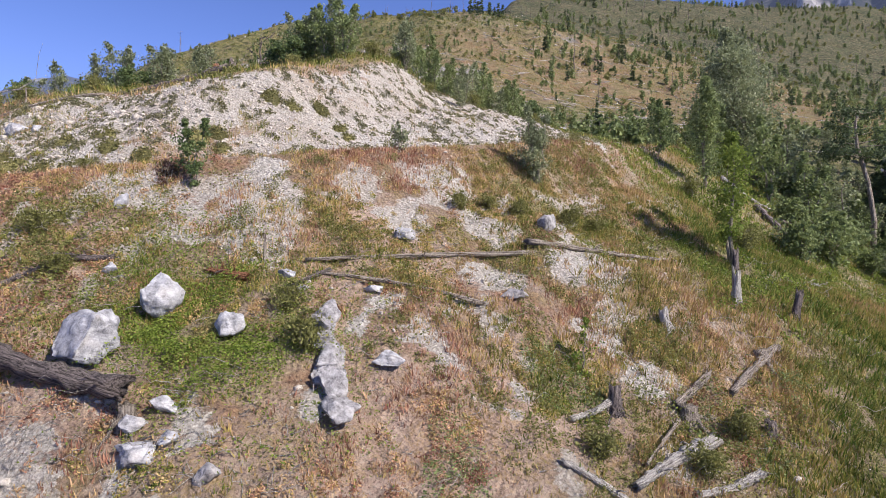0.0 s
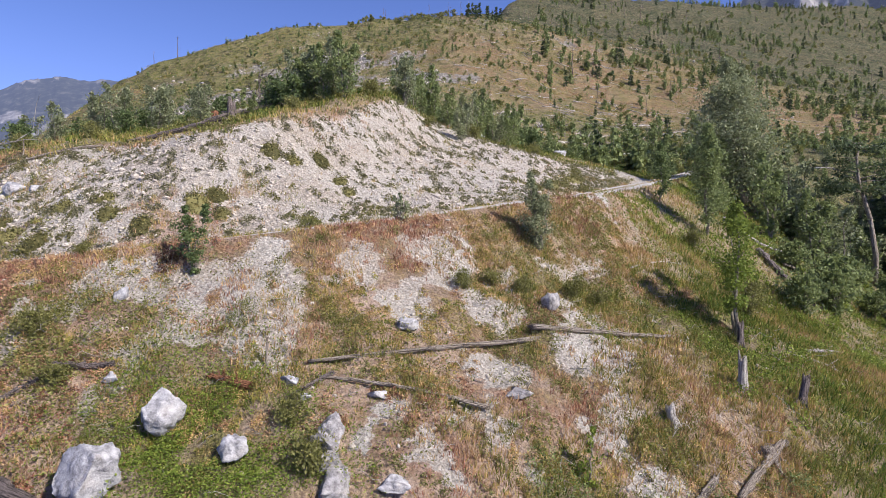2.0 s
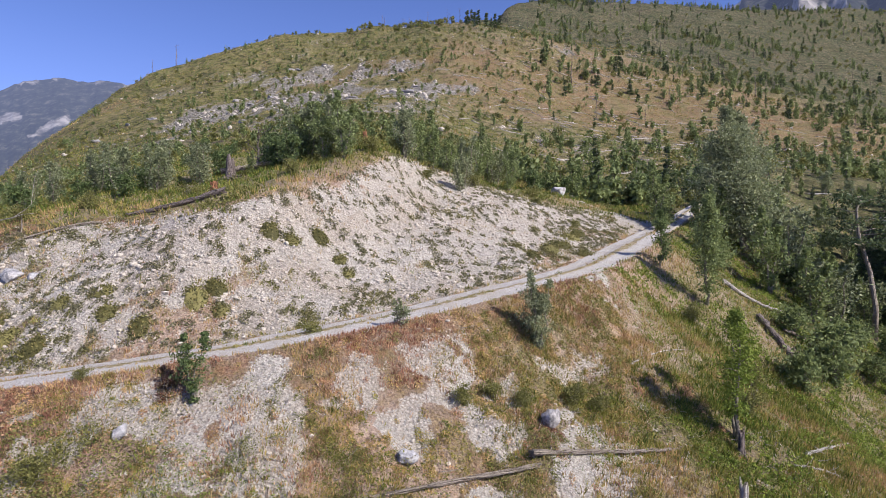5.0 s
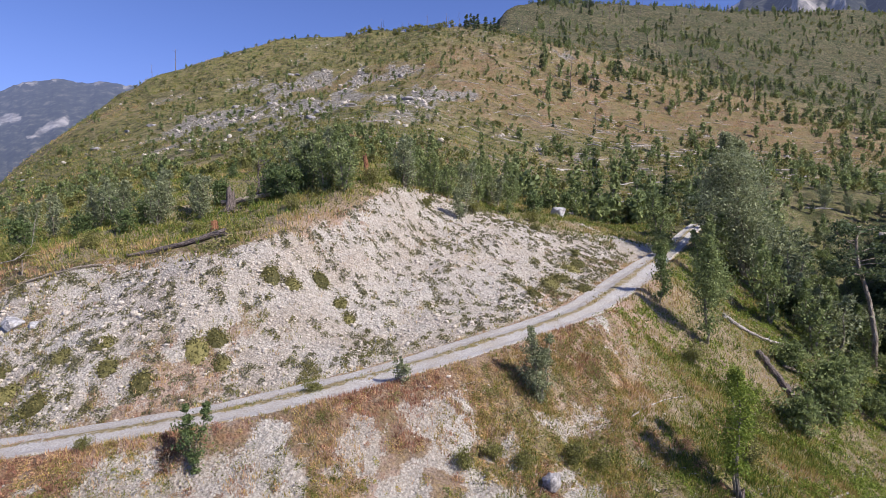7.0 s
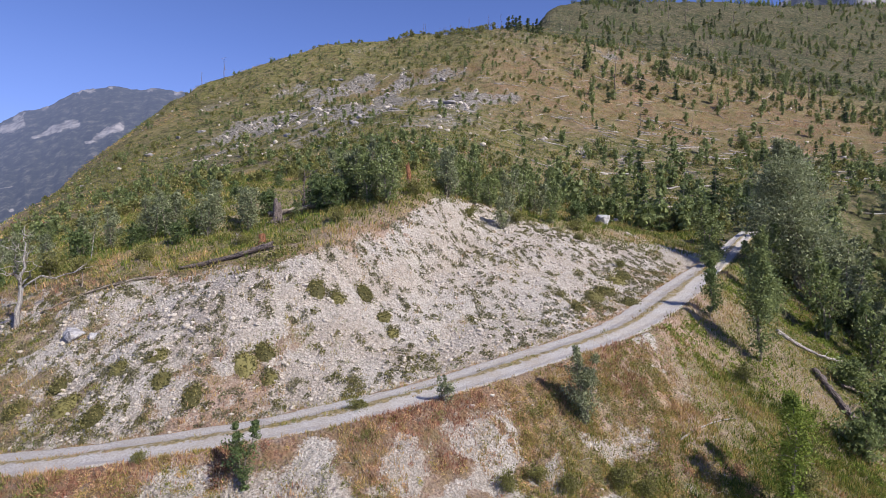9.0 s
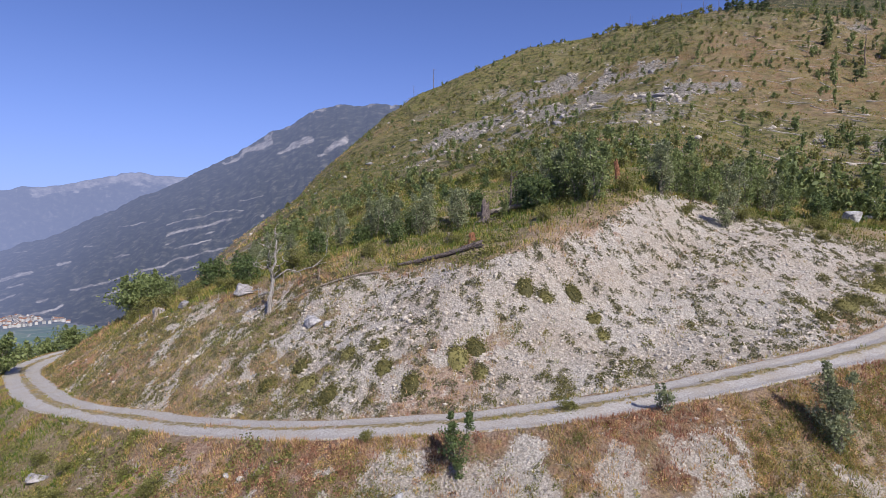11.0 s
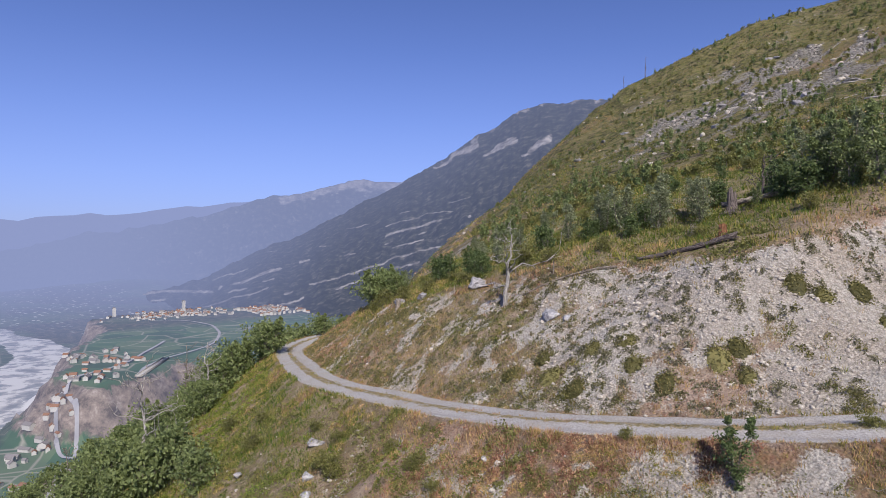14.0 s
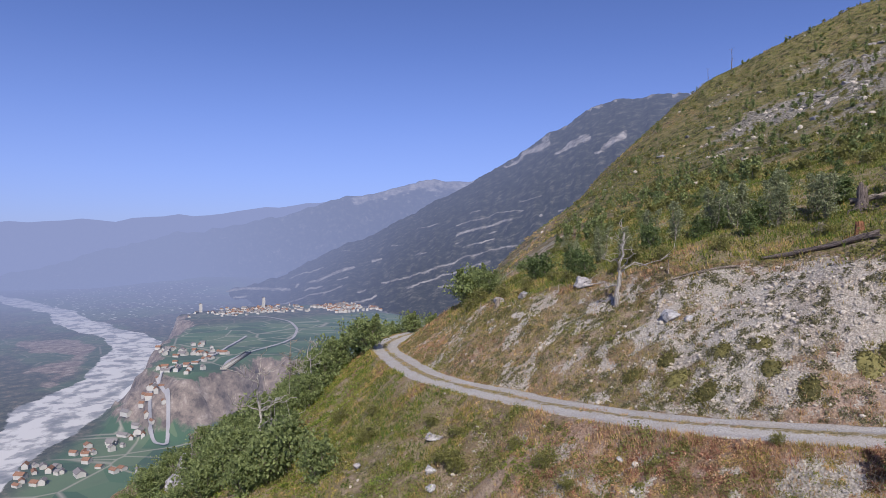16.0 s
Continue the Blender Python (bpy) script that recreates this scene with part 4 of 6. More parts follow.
boulder(-32.07, 33.17, (1.15, 0.8, 0.7), "dark grey craggy boulder on the terrace edge", 42, SCHIST, sink=0.5, turn=25)
boulder(-38.74, 33.61, (0.6, 0.5, 0.5), "grey boulder on the terrace edge", 43, SCHIST, sink=0.2)
boulder(-42.06, 34.11, (0.5, 0.5, 0.5), "grey boulder among shrubs on the terrace edge", 44, SCHIST, sink=0.2)
boulder(-9.03, 57.96, (1.25, 0.7, 0.35), "flat pale slab beside a broken snag", 45, sink=0.15)
boulder(9.67, 68.91, (0.9, 0.8, 0.75), "tall pale boulder above the end of the scree", 46, sink=0.2)
boulder(16.51, 78.41, (0.85, 0.8, 0.75), "rounded white boulder above the track", 47, sink=0.2)
boulder(16.26, 97.79, (0.9, 0.7, 0.7), "grey boulder on the grassy hillside", 48, sink=0.2)
boulder(1.13, 83.99, (1.0, 0.8, 0.7), "pale boulder among saplings", 49, sink=0.2)
boulder(-64.17, 24.06, (1.5, 1.1, 1.0), "grey crag jutting from the grassy slope", 50, sink=0.25, turn=30)
boulder(-56.18, 12.08, (1.7, 1.4, 1.9), "pale crag on the steep edge below the track", 51, sink=0.25)
boulder(-57.8, 11.5, (1.0, 0.9, 0.9), "pale crag on the steep edge below the track", 52, sink=0.25)
boulder(-30.69, 17.94, (0.55, 0.4, 0.3), "grey rock in yellow-green grass", 53, SCHIST, sink=0.3)
boulder(-34.78, 15.61, (0.4, 0.4, 0.25), "grey rock in yellow-green grass", 54, SCHIST, sink=0.3)
boulder(-28.22, 15.97, (0.4, 0.35, 0.25), "pale rock on the slope below the track", 55, sink=0.3)
boulder(-27.13, 15.14, (0.35, 0.3, 0.25), "pale rock on the slope below the track", 56, sink=0.3)
boulder(-18.33, 17.81, (0.22, 0.2, 0.12), "blue-grey flat stone below the track", 57, sink=0.2)
for _k in range(22):
    _x, _y = from_plan(rng.uniform(-95, -10), rng.uniform(115, 225))
    boulder(_x, _y, tuple(rng.uniform(0.6, 1.7) * np.array([1.7, 1, 0.6])), "grey rock outcrop on the upper hillside", 60 + _k, SCHIST, sink=0.45, turn=rng.uniform(0, 180), name="rock_outcrop")


# ---- dead wood ----
def limb(a, b, r0, r1, wobble=0.12, jag=0.0, sag=0.25, sides=8, n=9):
    return tube(bent(a, b, n, sag), np.linspace(r0, r1, n), sides, wobble, jag)


def fallen_log(a, b, r0, r1, label, material, stubs=4, jag=0.2, raise_=0.7, name="fallen_log", sag=0.2):
    """A fallen trunk between two places of the plan, lying on the ground, with the stubs of its branches."""
    n = 22
    t = np.linspace(0, 1, n)
    xy = np.array(a)[None] * (1 - t[:, None]) + np.array(b)[None] * t[:, None]
    z = ground(xy[:, 0], xy[:, 1])
    line = np.polyval(np.polyfit(t, z, 2), t)
    r = np.linspace(r0, r1, n)
    lift = np.maximum(0, np.percentile(z - line, 70))
    pts = np.stack([xy[:, 0], xy[:, 1], line + lift + raise_ * r], -1)
    pts[1:-1] += rng.normal(0, 0.6 * sag * r0, (n - 2, 3))
    turn = Vector(pts[-1] - pts[0]).to_track_quat("Z", "Y").to_matrix()
    root = base(name, label, "log", tuple(pts[0]))
    root.matrix_basis = pose(*pts[0]) @ turn.to_4x4()
    pts = (pts - pts[0]) @ np.array(turn)  # the trunk's own axis is its z
    v, f = tube(pts, r * (1 + 0.10 * rng.normal(0, 1, n)), 14, 0.15, jag)
    part("trunk", mesh_of("trunk", v, f, material), root)
    for k in range(stubs):
        i = rng.randint(2, n - 1)
        d = rng.normal(0, 1, 3)
        d[2] = abs(d[2]) * 0.7
        d = d @ np.array(turn) / np.linalg.norm(d)
        p = pts[i]
        v, f = limb(p, p + d * rng.uniform(0.25, 0.8) * (0.5 + r0 * 2), 0.22 * r[i] + 0.01, 0.006, sides=5, n=5)
        part("branch_stub", mesh_of("branch_stub", v, f, material), root)
    return root


fallen_log((-12.5, 13.32), (-7.2, 11.76), 0.2, 0.24, "thick charred fallen log with splintered grey root end", CHARRED, 5, 0.35, 1.3)
fallen_log((-4.75, 17.0), (1.96, 20.23), 0.05, 0.10, "long weathered grey-brown log lying across the slope", DEADWOOD, 6, 0.2, 1.0)
fallen_log((1.86, 20.35), (7.36, 22.89), 0.10, 0.06, "long pale splintered log lying across the slope", DEADWOOD, 7, 0.3, 1.0)
fallen_log((-4.44, 16.71), (0.21, 16.83), 0.04, 0.07, "thin dark fallen pole beside a flat slab", DEADWOOD, 4, 0.15, 0.8)
fallen_log((-4.98, 15.98), (-4.1, 16.8), 0.05, 0.07, "short charred pole lying over rocks", CHARRED, 2, 0.1, 1.2)
fallen_log((-12.37, 14.66), (-11.31, 15.66), 0.08, 0.06, "crooked dark dead branch on the slope", CHARRED, 5, 0.1, 1.0)
fallen_log((-11.31, 15.7), (-9.91, 16.03), 0.1, 0.08, "dark dead branch among scrub", CHARRED, 6, 0.1, 1.3)
fallen_log((-7.34, 16.3), (-6.26, 15.97), 0.07, 0.12, "red-brown rotten log end behind a boulder", REDWOOD, 8, 0.3, 1.2)
fallen_log((3.64, 13.28), (5.78, 14.95), 0.1, 0.2, "thick bleached log with a splintered end", BLEACHED, 4, 0.45, 1.0)
fallen_log((5.01, 13.46), (6.71, 14.39), 0.08, 0.11, "bleached broken log in green scrub", BLEACHED, 3, 0.3, 1.0)
fallen_log((1.96, 13.05), (3.26, 12.85), 0.07, 0.09, "grey broken log in green scrub", BLEACHED, 4, 0.2, 1.0)
fallen_log((5.34, 15.95), (6.54, 17.05), 0.12, 0.09, "weathered log leaning on a cut stump", DEADWOOD, 3, 0.25, 1.1)
fallen_log((7.09, 16.76), (9.09, 18.6), 0.1, 0.13, "splintered grey log on the slope", DEADWOOD, 5, 0.3, 1.0)
fallen_log((2.39, 14.69), (3.64, 15.51), 0.07, 0.1, "bleached branch lying against a dark stump", BLEACHED, 3, 0.2, 1.2)
fallen_log((3.93, 13.68), (5.23, 15.52), 0.035, 0.05, "dark curved branch arching over scrub", DEADWOOD, 3, 0.1, 4.0)
fallen_log((13.3, 25.16), (16.98, 28.57), 0.08, 0.05, "bare pale fallen trunk on the ravine edge", BLEACHED, 10, 0.2, 1.5)
fallen_log((12.05, 23.59), (14.57, 24.83), 0.05, 0.03, "thin pale fallen pole in the grass", BLEACHED, 6, 0.2, 1.5)
fallen_log((16.6, 41.08), (21.59, 43.21), 0.13, 0.06, "bare grey trunk fallen into the ravine", BLEACHED, 9, 0.2, 3.0)
fallen_log((17.91, 39.02), (18.58, 35.83), 0.2, 0.16, "dark root end of a fallen trunk", CHARRED, 8, 0.3, 1.2)
fallen_log((19.5, 39.02), (24.25, 40.16), 0.1, 0.05, "grey trunk fallen into the ravine", DEADWOOD, 8, 0.2, 2.0)
fallen_log((-19.76, 33.58), (-14.2, 33.7), 0.1, 0.17, "dark weathered log lying along the scree's edge", CHARRED, 7, 0.2, 1.2)
fallen_log((-26.09, 30.67), (-20.61, 32.39), 0.05, 0.08, "dark dead branch along the scree's edge", DEADWOOD, 6, 0.2, 1.2)
fallen_log((-18.35, 43.45), (-13.2, 44.13), 0.22, 0.13, "grey uprooted trunk with dark roots on the terrace", DEADWOOD, 10, 0.3, 3.0)
fallen_log((6.73, 26.69), (10.31, 30.32), 0.035, 0.02, "thin pale fallen pole in the grass", BLEACHED, 3, 0.1, 1.5)


def stump(x, y, r, tall, label, material, roots=5, lean=(0, 0), jag=0.35, name="tree_stump"):
    """A broken stump: a flaring trunk with a torn top and its roots."""
    z = height(x, y)
    root = base(name, label, "stump", (x, y, z))
    n = 7
    t = np.linspace(0, 1, n)
    pts = np.stack([lean[0] * t * tall, lean[1] * t * tall, -0.2 + t * (tall + 0.2)], -1)
    v, f = tube(pts, r * (1 + 0.5 * (1 - t) ** 3) * (1 - 0.15 * t), 11, 0.1, 0)
    v[(n - 1) * 11 : n * 11, 2] += rng.uniform(0, jag * tall, 11)
    part("trunk", mesh_of("trunk", v, f, material), root)
    for k in range(roots):
        a = 6.283 * k / max(roots, 1) + rng.uniform(-0.3, 0.3)
        q = np.array([math.cos(a), math.sin(a), 0])
        far = q * r * rng.uniform(2.2, 4.0)
        gz = height(x + far[0], y + far[1]) - z
        v, f = limb(q * r * 0.7 + (0, 0, 0.12 * tall), far + (0, 0, gz - 0.05), 0.3 * r, 0.06 * r, sides=6, n=5)
        part("tree_root", mesh_of("tree_root", v, f, material), root)
    return root


stump(10.17, 23.88, 0.13, 0.75, "charred black stump in olive grass", CHARRED)
stump(8.78, 20.51, 0.16, 0.85, "pale splintered stump on the slope", BLEACHED, jag=0.6)
stump(10.71, 20.62, 0.13, 0.75, "leaning charred stump on the grassy slope", CHARRED, lean=(0.3, 0.1))
stump(5.92, 18.36, 0.16, 0.4, "white bleached splintered stump", BLEACHED, 3, lean=(-0.5, 0.2), jag=0.7)
stump(3.6, 15.4, 0.17, 0.5, "dark burnt stump with snapped poles", CHARRED, 7)
stump(5.6, 15.85, 0.26, 0.3, "sawn grey stump in green scrub", DEADWOOD, 6, jag=0.1)
stump(8.56, 18.29, 0.25, 0.25, "sawn grey stump with a log beside it", DEADWOOD, 6, jag=0.1)
stump(7.62, 15.74, 0.16, 0.3, "dark burnt stump in scrub", CHARRED, 6)
stump(-7.03, 11.82, 0.2, 0.25, "torn grey root plate at the end of the log", DEADWOOD, 9, jag=0.5)
stump(-18.23, 38.07, 0.22, 0.7, "pale sawn stump on the terrace", DEADWOOD, 4, jag=0.15)
stump(-15.47, 35.4, 0.24, 0.7, "grey stump on the scree's edge", REDWOOD, 6, jag=0.2)
stump(-17.68, 43.27, 0.35, 1.2, "dark upturned root plate on the terrace", CHARRED, 9, jag=0.5)
stump(-41.81, 33.72, 0.25, 0.7, "grey stump among shrubs", DEADWOOD, 4, jag=0.2)
for _x, _y, _h in [(-5.92, 16.71, 0.85), (-29.03, 33.62, 0.8), (-24.76, 32.04, 0.6), (-24.66, 31.89, 0.9), (-45.64, 35.13, 0.9), (-34.36, 32.89, 0.6)]:
    _root = base("wooden_stake", "thin weathered upright stake in the ground", "stake", (_x, _y, height(_x, _y)))
    _v, _f = limb((0, 0, -0.2), (0.03, 0, _h), 0.04, 0.03, sides=6, n=5, jag=0.05, sag=0.05)
    part("pole", mesh_of("pole", _v, _f, DEADWOOD), _root)


def snag():
    x, y = -10.08, 58.59
    root = base("snag", "tall red-brown broken snag standing on the terrace", "dead trunk", (x, y, height(x, y)))
    v, f = tube(bent((0, 0, -0.3), (-0.4, 0, 2.5), 9, 0.12), np.linspace(0.36, 0.2, 9), 11, 0.16, 0.8)
    part("trunk", mesh_of("trunk", v, f, REDWOOD), root)
    v, f = limb((0.2, 0, 0), (0.55, 0.1, 1.4), 0.2, 0.05, jag=0.3)
    part("splinter", mesh_of("splinter", v, f, REDWOOD), root)


snag()


def dead_tree(x, y, tall, r, label, material, seed, limbs=9, low=0.35, reach=0.3, lean=(0.05, 0)):
    """A bare standing tree: crooked trunk, limbs and twigs."""
    global rng
    keep, rng = rng, np.random.RandomState(seed)
    root = base("dead_tree", label, "dead tree", (x, y, height(x, y)))
    pts = bent((0, 0, -0.3), (lean[0] * tall, lean[1] * tall, tall), 12, 0.25)
    rad = np.linspace(r, r * 0.18, 12)
    v, f = tube(pts, rad, 9, 0.12)
    part("trunk", mesh_of("trunk", v, f, material), root)
    for k in range(limbs):
        i = rng.randint(int(12 * low), 12)
        a = rng.uniform(0, 6.283)
        size = tall * reach * rng.uniform(0.5, 1.1) * (1.15 - i / 14)
        tip = pts[i] + np.array([math.cos(a), math.sin(a), rng.uniform(0.0, 0.9)]) * size
        b = bent(pts[i], tip, 7, 0.4)
        pieces = [tube(b, np.linspace(rad[i] * 0.6, 0.018, 7), 6, 0.1)]
        for j in range(5):
            q = b[rng.randint(2, 7)]
            pieces.append(limb(q, q + rng.normal(0, 0.22, 3) * size + (0, 0, 0.12 * size), 0.026, 0.008, sides=4, n=4))
        v, f = joined(pieces)
        part("limb", mesh_of("limb", v, f, material), root)
    rng = keep
    return root


dead_tree(-27.39, 30.36, 4.7, 0.17, "bleached dead tree with crooked bare limbs above the track", BLEACHED, 5, 8, 0.4, 0.75, (0.13, 0.0))
dead_tree(-49.86, 15.56, 6.4, 0.17, "white dead tree with bare limbs below the track", BLEACHED, 9, 16, 0.2, 0.7, (-0.06, 0))
dead_tree(-60.9, 25.2, 6.5, 0.12, "thin grey dead tree on the slope's edge", BLEACHED, 12, 12, 0.4, 0.45)
dead_tree(-63.53, 24.15, 7.5, 0.12, "thin grey dead tree on the slope's edge", DEADWOOD, 13, 12, 0.4, 0.4)
dead_tree(-16.21, 44.64, 3.4, 0.12, "dark dead tree with bare forked limbs on the terrace", CHARRED, 15, 8, 0.3, 0.6)
dead_tree(-53.03, 11.34, 4.2, 0.1, "grey dead tree on the steep edge", DEADWOOD, 16, 10, 0.3, 0.6)

# ---- trees and shrubs ----
def grow(name, label, category, tall, spread_, leaves, size, leaf, stems, seed, low=0.15, clumps=26, bark=None, droop=0.0, narrow=1.0, limbs=True):
    """A broad-leaved tree or shrub: tapered stems, limbs and a loose crown of single leaves in clumps."""
    global rng
    keep, rng = rng, np.random.RandomState(seed)
    root = base(name, label, category)
    wood, tips = [], []
    for k in range(stems):
        a = rng.uniform(0, 6.283)
        off = np.array([math.cos(a), math.sin(a), 0]) * (0.12 * spread_ if stems > 1 else 0)
        top = np.array([*(off[:2] * 3.2 + rng.normal(0, 0.07, 2) * tall), tall * rng.uniform(0.72, 1.0) if k else tall])
        pts = bent(off * 0.4 - (0, 0, 0.25), top, 9, 0.2)
        rad = np.linspace(0.016 * tall + 0.012, 0.006, 9)
        wood.append(tube(pts, rad, 6, 0.06) if limbs else tube(pts[::4], rad[::4], 4))
        for j in range(max(3, clumps // stems)):
            h = low + (1 - low) * rng.uniform(0, 1) ** 0.8
            p = np.array([np.interp(h, np.linspace(0, 1, 9), pts[:, c]) for c in range(3)])
            q = rng.uniform(0, 6.283)
            shape = math.sin(min(1, (h - low) / max(1 - low, 1e-3) * 0.9 + 0.16) * math.pi) ** narrow
            reach = spread_ * shape * rng.uniform(0.35, 1.0)
            tip = p + np.array([math.cos(q) * reach, math.sin(q) * reach, reach * rng.uniform(0.1, 0.8) - droop * reach])
            if limbs:
                wood.append(tube(bent(p, tip, 3, 0.2), np.linspace(0.3 * np.interp(h, [0, 1], [rad[0], rad[-1]]) + 0.004, 0.004, 3), 3))
            tips.append((p, tip))
    v, f = joined(wood)
    part("trunk", mesh_of("trunk", v, f, bark or BARK), root)
    per = leaves // len(tips)
    centers = []
    for p, tip in tips:
        t = rng.uniform(0.25, 1.08, (per, 1))
        r = 0.30 * np.linalg.norm(tip - p) + 0.035 * tall
        centers.append(p + (tip - p) * t + rng.normal(0, 0.55 * r, (per, 3)) * (1, 1, 0.75))
    v, f = leaf_quads(np.concatenate(centers), size)
    part("crown", mesh_of("crown", v, f, leaf, False), root)
    rng = keep
    return root


def conifer(name, label, tall, wide, needles, seed, low=0.08, layers=22, ragged=0.35, size=0.16):
    """A conifer: a straight trunk, whorls of drooping boughs and sprays of needles."""
    global rng
    keep, rng = rng, np.random.RandomState(seed)
    root = base(name, label, "conifer")
    v, f = tube(bent((0, 0, -0.3), (0.02 * tall, 0, tall), 8, 0.06), np.linspace(0.02 * tall + 0.02, 0.01, 8), 7, 0.06)
    part("trunk", mesh_of("trunk", v, f, DEADWOOD), root)
    wood, centers = [], []
    for k in range(layers):
        h = low + (1 - low) * (k + rng.uniform(0, 0.8)) / layers
        reach = wide * (1.02 - h) ** 0.8 + 0.03 * tall
        for j in range(5):
            if rng.uniform() < ragged * 0.5:
                continue
            a = rng.uniform(0, 6.283)
            r = reach * rng.uniform(1 - ragged, 1.1)
            p = np.array([0.02 * tall * h, 0, h * tall])
            tip = p + (math.cos(a) * r, math.sin(a) * r, -0.25 * r + 0.06 * tall * (h - 0.5))
            wood.append(tube(np.stack([p, tip]), (0.012 + 0.003 * tall * (1 - h), 0.004), 3))
            n = max(6, int(needles * r / (wide * layers * 2.6)))
            t = rng.uniform(0.15, 1.05, (n, 1))
            centers.append(p + (tip - p) * t + rng.normal(0, 1, (n, 3)) * (0.10 * r + 0.04) * (1, 1, 0.5) - (0, 0, 0.03 * r))
    v, f = joined(wood)
    part("bough", mesh_of("bough", v, f, DEADWOOD), root)
    v, f = leaf_quads(np.concatenate(centers), size, 0.4)
    part("crown", mesh_of("crown", v, f, NEEDLE, False), root)
    rng = keep
    return root


def pine():
    """A pine with a bare leaning trunk and a flat, ragged crown."""
    global rng
    keep, rng = rng, np.random.RandomState(77)
    root = base("pine_tree", "tall pine with bare leaning trunk and flat dark crown", "pine tree")
    pts = np.array([(0, 0, -0.4), (0.1, 0, 2), (-0.3, 0, 4.5), (-1.0, 0.1, 7), (-1.2, 0, 8.6), (-0.9, 0, 9.6)])
    v, f = tube(pts, (0.2, 0.17, 0.15, 0.12, 0.08, 0.03), 8, 0.06)
    part("trunk", mesh_of("trunk", v, f, DEADWOOD), root)
    wood, centers = [], []
    for k in range(26):
        h = rng.uniform(0.62, 1.0)
        p = np.array([np.interp(h * 9.6, pts[:, 2], pts[:, c]) for c in range(3)])
        a = rng.uniform(0, 6.283)
        tip = p + np.array([math.cos(a), math.sin(a), 0.12]) * rng.uniform(0.8, 2.1) * (1.25 - 0.5 * h)
        wood.append(tube(bent(p, tip, 4, 0.3), np.linspace(0.05, 0.01, 4), 5))
        centers.append(tip + rng.normal(0, 1, (110, 3)) * (0.38, 0.38, 0.17))
    v, f = joined(wood)
    part("bough", mesh_of("bough", v, f, DEADWOOD), root)
    v, f = leaf_quads(np.concatenate(centers), 0.11)
    part("crown", mesh_of("crown", v, f, NEEDLE, False), root)
    rng = keep
    return root


def stand(ob, x, y, size=1.0, turn=None, sink=0.0, stretch=1.0):
    """Sets a finished tree on the ground."""
    ob.matrix_basis = pose(x, y, height(x, y) - sink, 0, 0, rng.uniform(0, 360) if turn is None else turn) @ Matrix.Diagonal((size, size, size * stretch, 1))
    return ob


def plant(ob, spots):
    """The first spot takes the tree itself, the others copies: x, y, size."""
    for k, (x, y, size) in enumerate(spots):
        if k == 0:
            stand(ob, x, y, size)
        else:
            m = pose(x, y, height(x, y), 0, 0, rng.uniform(0, 360)) @ Matrix.Diagonal((size, size, size * rng.uniform(0.9, 1.15), 1))
            ob_scale = Matrix.Diagonal((*ob.scale, 1)).inverted()
            copy_thing(ob, m @ ob_scale)


# single ones on the open slope
stand(grow("sapling", "small dark-leaved sapling below the track", "sapling", 2.3, 0.5, 3200, 0.05, DARK_LEAF, 2, 21, 0.12, 34), -9.29, 19.45)
stand(grow("shrub", "reddish-brown leafless shrub beside a sapling", "shrub", 0.8, 0.6, 700, 0.035, RED_LEAF, 6, 22, 0.05, 30), -10.23, 19.49)
stand(grow("sapling", "grey-green leafy young tree on the bank below the track", "sapling", 3.2, 0.85, 6500, 0.05, POPLAR_LEAF, 3, 23, 0.06, 60), 2.71, 25.99)
stand(grow("shrub", "small grey-green bush on the track's edge", "shrub", 1.1, 0.5, 900, 0.05, POPLAR_LEAF, 4, 24, 0.05, 24), -3.06, 24.2)
stand(grow("sapling", "leaning leafy young tree at the track's edge", "sapling", 3.6, 0.7, 2200, 0.075, DARK_LEAF, 1, 25, 0.1, 50), 11.76, 38.88)
stand(grow("birch_tree", "slender light green birch below the track", "birch tree", 7.0, 1.25, 6500, 0.09, BIRCH_LEAF, 1, 26, 0.12, 90), 13.7, 36.53, 0.9)
stand(grow("sapling", "yellow-green sapling on the ravine's edge", "sapling", 5.2, 1.0, 6000, 0.06, LIME_LEAF, 2, 27, 0.22, 60), 10.23, 24.5)
stand(grow("sapling", "small yellow-green sapling in the grass", "sapling", 1.5, 0.4, 500, 0.05, LIME_LEAF, 1, 28, 0.1, 18), 2.9, 16.11)
stand(grow("poplar_tree", "tall grey-green poplar rising from the ravine", "poplar tree", 15.0, 4.6, 26000, 0.14, POPLAR_LEAF, 3, 29, 0.08, 150), 23.64, 53.63, 0.84)
stand(pine(), 30.87, 48.12, 1.15, 0)

# stands of saplings and bushes, shared meshes
birch_a = grow("birch_tree", "young light green birch on the terrace", "birch tree", 4.6, 1.0, 2400, 0.1, BIRCH_LEAF, 2, 31, 0.1, 60)
birch_b = grow("birch_tree", "young grey-green birch on the terrace", "birch tree", 4.2, 1.15, 2400, 0.1, POPLAR_LEAF, 4, 32, 0.08, 64)
aspen = grow("aspen_shrub", "dark green aspen shrub on the terrace", "shrub", 2.6, 1.4, 2200, 0.115, DARK_LEAF, 6, 33, 0.05, 60)
bush = grow("bush", "dense green leafy bush", "bush", 1.5, 1.0, 2200, 0.065, SHRUB_LEAF, 7, 34, 0.03, 50)
hazel = grow("hazel_bush", "bright green leafy bush on the slope's edge", "bush", 3.0, 1.7, 3200, 0.125, BIRCH_LEAF, 7, 35, 0.05, 70)
spruce = conifer("spruce_tree", "dark spruce in the ravine", 11.0, 1.9, 8000, 36, 0.08, 26, 0.35, 0.14)
